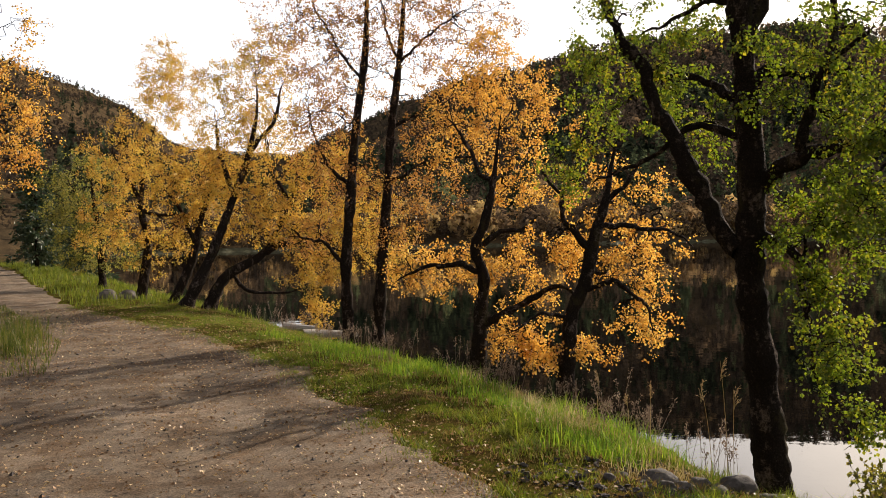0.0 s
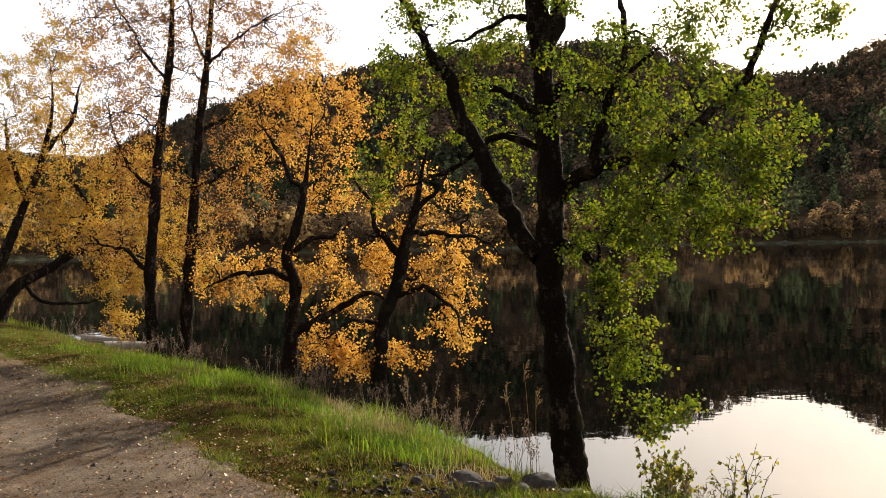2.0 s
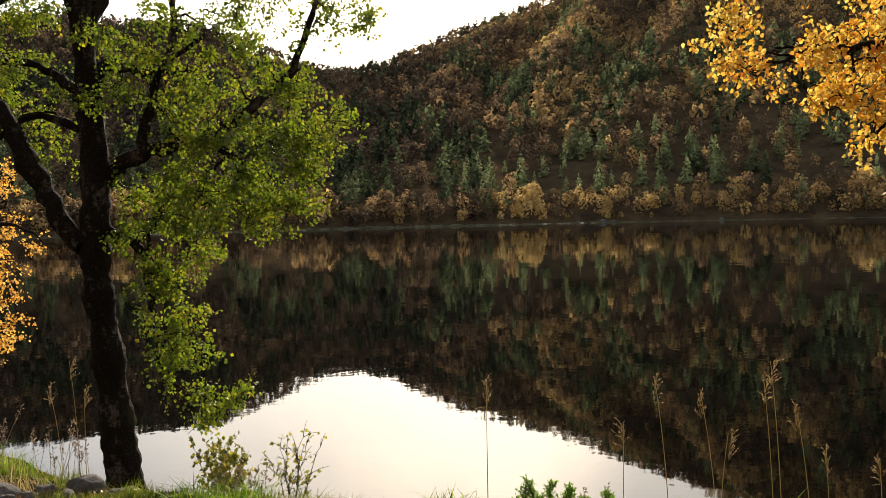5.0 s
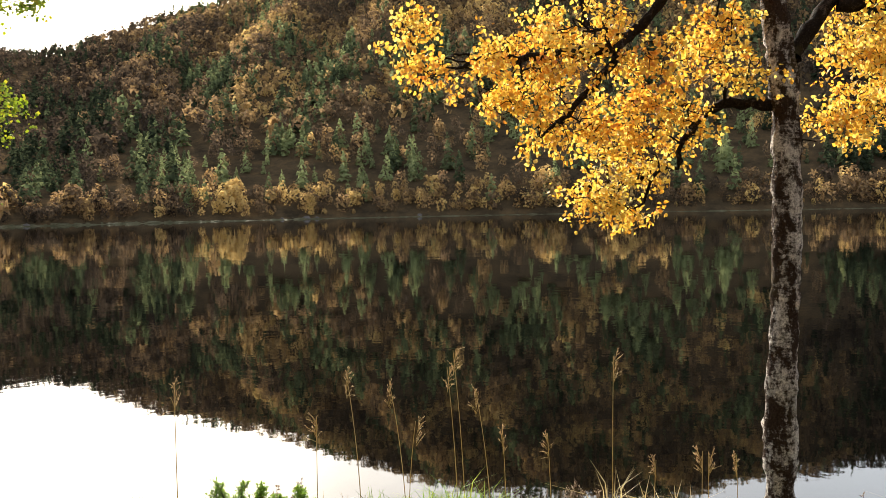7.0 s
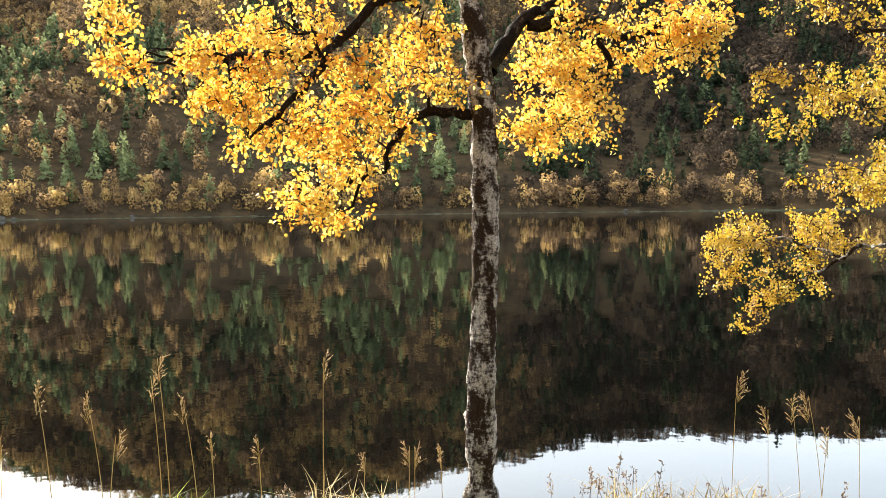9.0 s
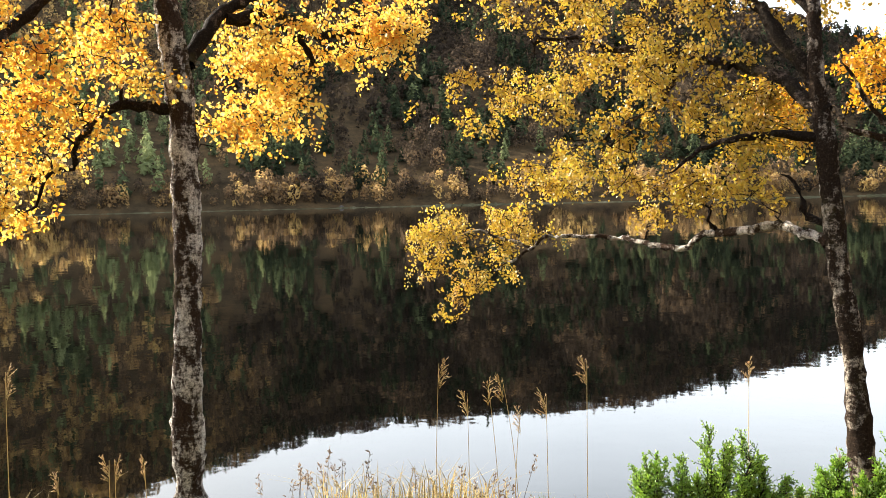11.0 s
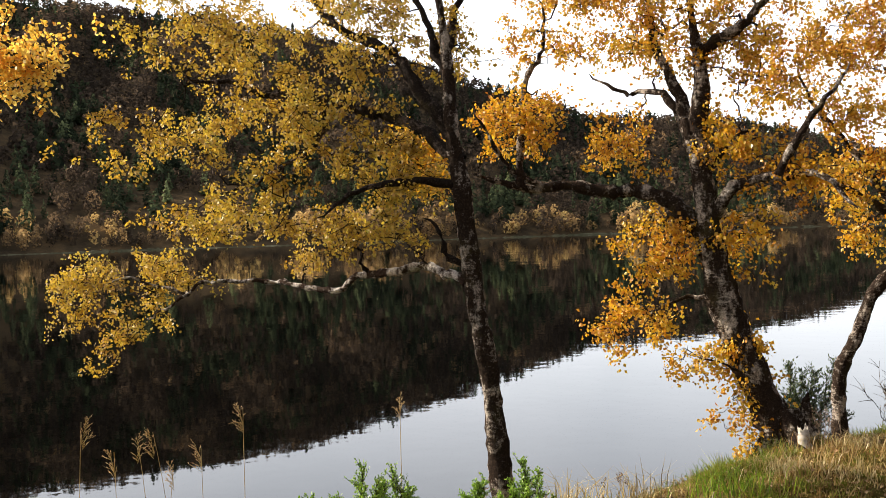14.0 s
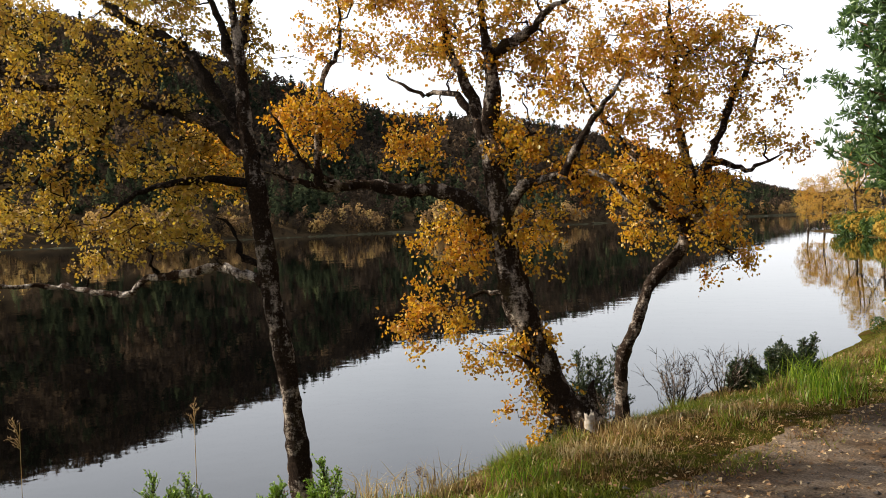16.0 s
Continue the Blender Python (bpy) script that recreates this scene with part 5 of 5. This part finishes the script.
def round_birch(x, y, tall, wide, foliage, label, sprays=230, leaf=0.12, bark=None):
    """A plain upright birch with a full crown."""
    z = float(height(x, y))
    return birch([(x, y, z), (x + 0.15, y, z + tall * 0.35), (x - 0.1, y + 0.1, z + tall * 0.7), (x, y, z + tall * 0.95)], tall * 0.018, 0.03,
                 [(tall * 0.009, [(x + 0.1, y, z + tall * 0.35), (x + wide * 0.4, y, z + tall * 0.5), (x + wide * 0.7, y, z + tall * 0.7)]),
                  (tall * 0.009, [(x, y, z + tall * 0.4), (x - wide * 0.4, y + 0.3, z + tall * 0.55), (x - wide * 0.7, y, z + tall * 0.72)])],
                 [(x, y, z + tall * 0.5, wide, tall * 0.36, sprays * 0.6), (x, y, z + tall * 0.78, wide * 0.7, tall * 0.24, sprays * 0.4)],
                 leaf=leaf, per=8, foliage=foliage, label=label, bark=bark or bark_grey, whips=6)


# the headland down the lake
for x, y, tall, wide in ((17.2, -106, 5.6, 1.5), (15.4, -105, 6.2, 1.8), (13.0, -104, 7.0, 2.2), (11.4, -98, 9.5, 2.4), (12.6, -112, 11.5, 2.8), (8.6, -94, 10.5, 2.6), (6.0, -86, 9, 2.6)):
    round_birch(x, y, tall, wide, leaf_gold, "golden birch on the headland")
pine(1.3, -25.0, 12.5, 2.8, "tall Scots pine with blue-green needles on the near shore", 3)
for x, y in ((8.2, -80), (9.8, -85), (6.6, -76), (4.6, -68), (11.4, -90), (2.6, -60)):
    juniper(x, y, float(height(x, y)) + 1.5, 1.3, needle_pine, "low green bush at the water's edge", int(-y * 3), 14, 0.2, shoots=7, thin=0.3)

# ---- bank plants ----
JUNIPERS = "bright green juniper bush on the bank"
for x, y, z, wide in ((4.12, -3.27, 0.27, 0.2), (3.93, -3.49, 0.37, 0.26), (3.79, -3.65, 0.37, 0.24), (3.65, -3.82, 0.16, 0.2), (3.52, -4.02, 0.26, 0.2), (3.40, -4.22, 0.34, 0.28)):
    juniper(x, y, z - 0.03, wide * 0.95, needle_juniper, JUNIPERS, int(x * 50), 13)
juniper(5.05, 1.95, 0.17, 0.2, needle_juniper, "small green juniper sprig on the bank edge", 61, 12)
juniper(5.1, 1.62, 0.08, 0.14, needle_juniper, "small green juniper sprig on the bank edge", 62, 8)
DARKS = "dark spiky juniper at the foot of a birch"
for x, y, z, wide in ((3.6, -8.74, 0.67, 0.34), (2.22, -9.49, 0.25, 0.22), (1.84, -10.08, 0.45, 0.22), (2.05, -10.0, 0.27, 0.2)):
    juniper(x, y, z, wide * 1.15, needle_dark, DARKS, int(x * 70), 15, 0.034, thin=0.2)
bare_shrub(2.8, -9.0, 0.33, 0.5, "leafless thin purple-grey shrub on the bank", 5, 26)
bare_shrub(2.45, -9.3, 0.30, 0.4, "leafless thin purple-grey shrub on the bank", 6, 20)
bare_shrub(5.05, 4.3, 0.14, 0.2, "small half-bare shrub beside a birch", 7, 16, leaf_olive, 7)
bare_shrub(5.3, 3.9, 0.18, 0.22, "small half-bare shrub at the water edge", 9, 7, leaf_olive, 2)
for x, y, z in ((5.96, 1.55, 0.59), (6.03, 1.28, 0.51), (6.06, 1.12, 0.26), (6.10, 0.87, 0.72), (6.12, 0.73, 0.46), (6.09, 0.91, 0.61), (6.13, 0.56, 0.20),
                (5.91, 1.74, 0.31), (6.15, 0.27, 0.17), (5.95, -0.15, 0.71), (5.94, -0.40, 0.07), (5.91, -0.71, 0.12), (5.41, 2.47, 0.62)):
    grass_stalk(x, y, z, int(x * 100 + y * 37))
for x, y, z in ((5.53, -2.68, 0.57), (5.45, -2.84, 0.37), (5.39, -2.96, 0.45), (5.34, -3.04, 0.47), (5.19, -3.28, 0.36), (6.12, -0.70, 0.08), (6.09, -0.90, 0.07),
                (5.06, -3.51, 0.58), (5.25, -3.12, 0.27), (4.43, -4.28, 0.59), (5.44, 6.20, 0.55), (5.32, 6.31, 0.35), (5.00, 6.57, 0.34), (4.84, 6.69, 0.24),
                (5.52, 6.13, 0.31), (4.65, 6.82, 0.43)):
    grass_stalk(x, y, z, int(x * 100 + y * 37))


# ---- grass, leaves and stones ----
def blades(x, y, tall, thick, rng, droop=0.45):
    n = len(x)
    z = height(x, y) - 0.01
    th = rng.uniform(0, 2 * np.pi, n)
    out = np.stack([np.cos(th), np.sin(th), 0 * th], 1)
    side = np.stack([-np.sin(th), np.cos(th), 0 * th], 1) * thick[:, None]
    b = np.stack([x, y, z], 1)
    k = rng.uniform(0.1, 1, (n, 1)) * droop
    up = np.array([0, 0, 1.0])
    mid = b + up * tall[:, None] * 0.55 + out * tall[:, None] * k * 0.25
    tip = b + up * tall[:, None] * (1 - 0.25 * k) + out * tall[:, None] * k
    v = np.stack([b - side, b + side, mid + side * 0.7, mid - side * 0.7, tip], 1).reshape(-1, 3)
    i = np.arange(n)[:, None] * 5
    return v, np.vstack([i + [[0, 1, 2]], i + [[0, 2, 3]], i + [[3, 2, 4]]])


def verge_points(n, y0, y1, rng, lo=0.0, hi=1.0):
    y = rng.uniform(y0, y1, n)
    a, b = road_right(y) - 0.02, np.minimum(crest(y) + 0.75, shore(y) - 0.1)
    return a + (b - a) * (lo + (hi - lo) * rng.uniform(0, 1, n)), y


def short_blades(x, y, tall, thick, rng):
    """Turf: one tapering face a blade."""
    n = len(x)
    b = np.stack([x, y, height(x, y) - 0.008], 1)
    th = rng.uniform(0, 2 * np.pi, n)
    side = np.stack([-np.sin(th), np.cos(th), 0 * th], 1) * thick
    tip = b + np.stack([rng.normal(size=n) * 0.5, rng.normal(size=n) * 0.5, np.ones(n)], 1) * tall[:, None]
    return np.stack([b - side, b + side, tip], 1).reshape(-1, 3), np.arange(n * 3).reshape(-1, 3)


def lawn():
    rng = np.random.default_rng(21)
    x, y = verge_points(380000, -16, 26, rng)
    spill = rng.uniform(size=len(x)) < 0.17
    x = np.where(spill, road_right(y) - np.abs(rng.normal(size=len(x))) * 0.17, x)
    d = np.hypot(x, y)
    keep = rng.uniform(size=len(x)) < np.clip(8 / d, 0.3, 1)
    x, y = x[keep], y[keep]
    u = (x - road_right(y)) / (crest(y) - road_right(y))
    p = np.array([noise.noise((a * 1.1, b * 1.1, 0)) for a, b in zip(x, y)])
    q = np.array([noise.noise((a * 5, b * 5, 3)) for a, b in zip(x, y)])
    green = rng.uniform(size=len(x)) < np.clip(0.32 + 2.3 * p + 1.0 * q + 0.034 * y + 0.25 * np.clip(0.4 - u, 0, 0.4), 0.05, 0.96)
    tall = (0.013 + 0.018 * np.clip(u, 0, 1.4) + 0.075 * np.clip(p * 0.8 + q * 1.2 + 0.05, 0, 1)) * rng.uniform(0.4, 1.7, len(x))
    bare = (u < 0.06) & (rng.uniform(size=len(x)) < 0.4)
    for m, mat, name, label in ((green & ~bare, grass_blade, "verge_grass", "short mossy green grass on the road verge"),
                                (~green & ~bare, turf_brown, "dry_turf", "withered brown grass on the road verge")):
        v, f = short_blades(x[m], y[m], tall[m], 0.0042, rng)
        thing(name, mesh_of(name, v, f, mat), label, "grass", kind="stuff")
    # the landward side and the islet of grass in the track
    n = 21000
    y = rng.uniform(12.5, 60, n)
    x = road_left(y) - rng.uniform(0, 1, n) ** 1.5 * 9
    isle = y < 26
    edge = 0.75 - 0.12 * np.abs(y - 16) ** 0.9
    x = np.where(isle, edge - rng.uniform(0, 1, n) ** 1.3 * 5, x)
    v, f = blades(x, y, rng.uniform(0.05, 0.17, n), np.full(n, 0.005), rng, 0.9)
    thing("landward_grass", mesh_of("landward_grass", v, f, grass_rough), "rough green grass on the landward side", "grass", kind="stuff")
    n = 13000
    y = rng.uniform(24, 75, n)
    x = road_right(y) + rng.uniform(0, 1, n) * (shore(y) - road_right(y))
    v, f = blades(x, y, rng.uniform(0.1, 0.3, n), np.full(n, 0.008), rng, 0.6)
    thing("far_verge_grass", mesh_of("far_verge_grass", v, f, grass_blade), "rough grass along the far part of the track", "grass", kind="stuff")


def tuft(x, y, n, tall, mat, label, seed, spread=0.16, name="grass_tuft"):
    rng = np.random.default_rng(seed)
    px, py = x + rng.normal(size=n) * spread, y + rng.normal(size=n) * spread
    v, f = blades(px, py, tall * rng.uniform(0.5, 1.1, n), np.full(n, 0.0036), rng, 1.5)
    z = float(height(x, y))
    me = mesh_of(name, v - [x, y, z], f, mat)
    return thing(name, me, label, "grass", "grass tufts on the bank", "stuff", at=(x, y, z))


lawn()
_rng = np.random.default_rng(31)
for i in range(34):
    y = _rng.uniform(5.7, 16)
    x = road_right(y) + _rng.uniform(0.5, 1.2) * (crest(y) - road_right(y))
    tuft(x, y, 130, _rng.uniform(0.1, 0.27), grass_lush, "lush green grass tuft on the bank", 100 + i)
for i in range(60):
    y = _rng.uniform(-12, 15)
    x = road_right(y) + _rng.uniform(0.12, 1.0) * (crest(y) - road_right(y))
    tuft(x, y, 70, _rng.uniform(0.06, 0.13), (turf_brown, grass_blade, grass_lush)[i % 3], ("withered brown grass tuft on the verge", "rough yellow-green grass tuft on the verge", "fresh green grass tuft on the verge")[i % 3], 700 + i, 0.12)
for i in range(30):
    y = _rng.uniform(5.4, 11)
    x = road_right(y) + _rng.uniform(0.65, 1.15) * (crest(y) - road_right(y))
    tuft(x, y, 60, _rng.uniform(0.16, 0.3), (grass_lush, grass_dry)[i % 2], ("tall green grass tuft at the bank edge", "tall pale dry grass tuft at the bank edge")[i % 2], 800 + i, 0.1)
for i in range(26):
    y = _rng.uniform(-11, -4.5)
    x = road_right(y) + _rng.uniform(0.3, 1.1) * (crest(y) - road_right(y))
    tuft(x, y, 70, _rng.uniform(0.07, 0.2), (grass_dry, grass_lush, turf_brown)[i % 3], ("long pale dry grass tuft on the bank", "broad green sedge tuft on the bank", "matted rust-brown grass tuft on the bank")[i % 3], 900 + i, 0.12)
for i in range(30):
    y = _rng.uniform(-13, 5)
    x = road_right(y) + _rng.uniform(0.45, 1.15) * (crest(y) - road_right(y))
    tuft(x, y, 46, _rng.uniform(0.07, 0.17), grass_dry, "withered pale grass tuft on the bank", 200 + i)
for x, y, tall in ((1.35, -8.6, 0.45), (1.6, -9.1, 0.4), (2.8, -5.5, 0.26), (0.9, -10.4, 0.5), (0.2, -12, 0.55)):
    tuft(x, y, 150, tall, grass_lush, "broad green sedge clump beside the track", int(x * 90 - y * 10), 0.13)
for x, y in ((0.05, 15.0), (-0.3, 15.8), (-0.6, 14.6), (0.2, 17.5)):
    tuft(x, y, 260, 0.6, grass_rough, "tall dark green grass tuft beside the track", int(y * 11), 0.22)


def plume_tuft(x, y, tall, seed, stems=14):
    """Feathery brown grass gone to seed."""
    rng = np.random.default_rng(seed)
    z0 = float(height(x, y)) - 0.02
    sv, n0 = [], 24
    at, way = [], []
    for _ in range(stems):
        b = np.array([x, y, z0]) + [*(rng.normal(size=2) * 0.10), 0]
        lean = np.array([*(rng.normal(size=2) * 0.22), 1.0])
        e = b + lean * tall * rng.uniform(0.6, 1.05)
        s = np.linspace(0, 1, 5)[:, None]
        ln = b * (1 - s) + e * s + (lean * [0.5, 0.5, 0]) * tall * 0.25 * s ** 2
        sv.append(tube(ln, np.linspace(0.0024, 0.0012, 5), 3))
        q = rng.uniform(0.68, 1.0, (n0, 1))
        c = ln[0] * (1 - q) + ln[-1] * q + rng.normal(size=(n0, 3)) * 0.022 * (1.3 - q)
        at.append(c), way.append(unit(rng.normal(size=(n0, 3)) * 0.6 + [0, 0, 0.7]))
    root = thing("seeding_grass", None, "feathery brown seeding grass on the bank edge", "grass", "seeding grass on the bank", at=(x, y, z0))
    v, f = gather(sv)
    part("stemwork", mesh_of("stemwork", v, f, grass_plume, True), root, kind="stuff")
    v, f = leaves(np.vstack(at), np.vstack(way), 0.026, rng, 0.18)
    part("plumes", mesh_of("plumes", v, f, grass_plume), root, kind="stuff")
    return root


for i in range(34):
    y = _rng.uniform(5.6, 19)
    plume_tuft(crest(y) + _rng.uniform(-0.1, 0.8), y, _rng.uniform(0.3, 0.6), 400 + i, 8)
for i in range(16):
    y = _rng.uniform(-9, 4)
    plume_tuft(crest(y) + _rng.uniform(0.1, 0.6), y, _rng.uniform(0.2, 0.42), 500 + i, 6)
for x, y, tall in ((5.65, 0.72, 0.27), (5.72, 0.60, 0.24), (5.55, 0.86, 0.22), (5.3, 1.1, 0.16), (4.9, 2.5, 0.2), (4.4, 3.6, 0.25), (4.25, 3.85, 0.25)):
    tuft(x, y, 150, tall, grass_lush, "fresh green grass tuft on the bank edge", int(x * 70 + y * 31), 0.09)
for x, y in ((4.77, -2.2), (4.66, -2.4), (4.95, -1.8), (3.4, -4.7), (3.3, -5.3), (5.3, -0.3)):
    tuft(x, y, 90, 0.32, grass_dry, "long pale dry grass tuft on the bank edge", int(x * 57 - y * 31), 0.12)


def litter():
    rng = np.random.default_rng(41)
    n = 30000
    y = -14 + 38 * rng.uniform(0, 1, n)
    a, b = road_left(y), shore(y) - 0.6
    x = a + (b - a) * rng.uniform(0.05, 1, n)
    x = np.where(rng.uniform(size=n) < 0.12, road_right(y) + rng.normal(size=n) * 0.3 - 0.2, x)
    x = np.where((x > road_right(y) + 0.25) & (rng.uniform(size=n) < 0.6), road_left(y) + rng.uniform(size=n) * (road_right(y) - road_left(y)), x)
    at = np.stack([x, y, height(x, y) + 0.012 + 0.03 * (x > road_right(y))], 1)
    w = unit(np.stack([rng.normal(size=n), rng.normal(size=n), rng.normal(size=n) * 0.25], 1))
    side = unit(np.cross(w, np.array([0, 0, 1.0]) + rng.normal(size=(n, 3)) * 0.35))
    s = rng.uniform(0.016, 0.042, (n, 1))
    v = np.stack([at, at + w * s * 0.5 + side * s * 0.38 + [0, 0, 0.006], at + w * s, at + w * s * 0.5 - side * s * 0.38 + [0, 0, 0.006]], 1).reshape(-1, 3)
    k = np.arange(n)[:, None] * 4
    thing("fallen_leaves", mesh_of("fallen_leaves", v, np.vstack([k + [[0, 1, 2]], k + [[0, 2, 3]]]), leaf_litter), "small fallen birch leaves on the track", "leaves", kind="stuff")


def pebbles():
    rng = np.random.default_rng(43)
    n = 5200
    y = rng.uniform(-12, 24, n)
    x = road_left(y) + (road_right(y) - road_left(y)) * rng.uniform(0, 1.03, n)
    s = rng.uniform(0.006, 0.016, n) * (1 + 1.2 * (rng.uniform(size=n) > 0.96))
    d = np.array([[1, 0, 0], [-1, 0, 0], [0, 1, 0], [0, -1, 0], [0, 0, 0.6], [0, 0, -0.6]])
    v = np.stack([x, y, height(x, y) + s * 0.1], 1)[:, None] + d[None] * s[:, None, None] * rng.uniform(0.6, 1.3, (n, 6, 1))
    o = np.array([[0, 2, 4], [2, 1, 4], [1, 3, 4], [3, 0, 4], [2, 0, 5], [1, 2, 5], [3, 1, 5], [0, 3, 5]])
    f = (np.arange(n)[:, None, None] * 6 + o[None]).reshape(-1, 3)
    thing("loose_gravel", mesh_of("loose_gravel", v.reshape(-1, 3), f, stone), "loose grey stones on the track", "gravel", kind="stuff")


def bank_stones():
    rng = np.random.default_rng(47)
    n = 420
    y = rng.uniform(4.2, 5.9, n)
    x = rng.uniform(3.1, 4.75, n)
    s = rng.uniform(0.012, 0.045, n)
    d = unit(rng.normal(size=(n, 10, 3))) * [1, 1, 0.55]
    v = np.stack([x, y, height(x, y) + s * 0.2], 1)[:, None] + d * s[:, None, None]
    i = np.arange(n)[:, None] * 10
    f = np.vstack([i + [[a, b, c]] for a in range(8) for b, c in (((a + 3) % 10, (a + 7) % 10), ((a + 1) % 10, (a + 5) % 10))])
    thing("bank_stones", mesh_of("bank_stones", v.reshape(-1, 3), f, stone), "small grey stones spilled on the bank", "stones", kind="stuff")


bank_stones()


def rock(x, y, size, seed, flat=0.6):
    rng = np.random.default_rng(seed)
    bm = bmesh.new()
    bmesh.ops.create_icosphere(bm, subdivisions=3, radius=size)
    ph = rng.uniform(0, 6, 3)
    for v in bm.verts:
        k = 1 + 0.22 * noise.noise(v.co * (1.6 / size) + Vector(ph)) + 0.08 * noise.noise(v.co * (5 / size) + Vector(ph))
        v.co = Vector((v.co.x * k * rng.uniform(0.99, 1.01), v.co.y * k * 0.8, v.co.z * k * flat))
    me = bpy.data.meshes.new("rock")
    bm.to_mesh(me)
    bm.free()
    for p in me.polygons:
        p.use_smooth = True
    me.materials.append(stone)
    ob = thing("rock", me, "rough grey lichened stone on the bank", "rock", "stones on the bank")
    ob.location, ob.rotation_euler = (x, y, float(height(x, y)) + size * flat * 0.35), (0, 0, rng.uniform(0, 6))
    return ob


litter()
pebbles()
for _az, _s in ((-73, 0.9), (-73.6, 0.6), (-80, 0.8), (-57, 0.7), (-71.5, 0.5), (-110, 0.7)):
    _r = float(far_shore(_az)) + 0.4
    rock(-math.sin(radians(_az)) * _r, math.cos(radians(_az)) * _r, _s, int(-_az * 10))
for x, y, s in ((4.11, 5.35, 0.14), (4.46, 4.95, 0.13), (4.35, 5.2, 0.08), (4.13, 5.1, 0.06), (3.77, 5.3, 0.05), (4.25, 4.9, 0.07), (3.95, 5.05, 0.06), (4.6, 4.7, 0.1),
                (3.6, 5.2, 0.05), (3.85, 4.9, 0.05), (4.4, 4.6, 0.07), (4.0, 4.75, 0.05), (2.3, 26.5, 0.3), (2.9, 27.3, 0.34), (2.5, 28.5, 0.25)):
    rock(x, y, s, int(x * 100 + y * 10))


lichen = bark_material("yellow_lichen_stone", (0.46, 0.42, 0.10), (0.10, 0.095, 0.085), 0.5)


def lichened_rock(x, y, size, seed):
    ob = rock(x, y, size, seed, 0.75)
    ob.data.materials[0] = lichen
    return tagged(ob, "pale stone crusted with yellow lichen on the bank", "rock", "stones on the bank")


lichened_rock(4.95, -2.58, 0.13, 77)


def stump(x, y, tall, r, seed):
    """A weathered stub with a broken top."""
    rng = np.random.default_rng(seed)
    z0 = float(height(x, y)) - 0.05
    ln = crooked(np.array([0, 0, 0.0]), np.array([0.03, -0.02, tall]), 9, 0.06, rng)
    v, f = tube(ln, r * np.linspace(1.35, 0.9, 9), 14, rng, 0.05)
    v[-14:, 2] += rng.uniform(-0.05, 0.06, 14)
    v = np.vstack([v, [[0.03, -0.02, tall - 0.05]]])
    cap = np.array([[len(v) - 15 + i, len(v) - 15 + (i + 1) % 14, len(v) - 1, len(v) - 1] for i in range(14)])
    me = mesh_of("tree_stump", v, np.vstack([f, cap]), wood, True)
    me.validate()
    return thing("tree_stump", me, "weathered pale grey stump among the birch roots", "stump", at=(x, y, z0))


stump(2.88, -6.98, 0.19, 0.042, 5)


def log(a, b, r, seed):
    rng = np.random.default_rng(seed)
    ln = smooth_line([a, tuple((np.array(a) + b) / 2 + rng.normal(size=3) * 0.03), b], 0.15)
    v, f = tube(ln, np.full(len(ln), r) * np.linspace(1.1, 0.8, len(ln)), 10, rng, 0.03)
    return thing("driftwood_log", mesh_of("driftwood_log", v - np.array(a), f, wood, True), "pale weathered log lying at the water's edge", "log", "logs at the water", at=a)


log((5.48, 18.78, -0.38), (6.5, 18.9, -0.46), 0.09, 1)
log((5.66, 21.0, -0.4), (6.4, 20.9, -0.5), 0.08, 2)
log((5.9, 19.6, -0.46), (6.9, 19.4, -0.54), 0.07, 3)
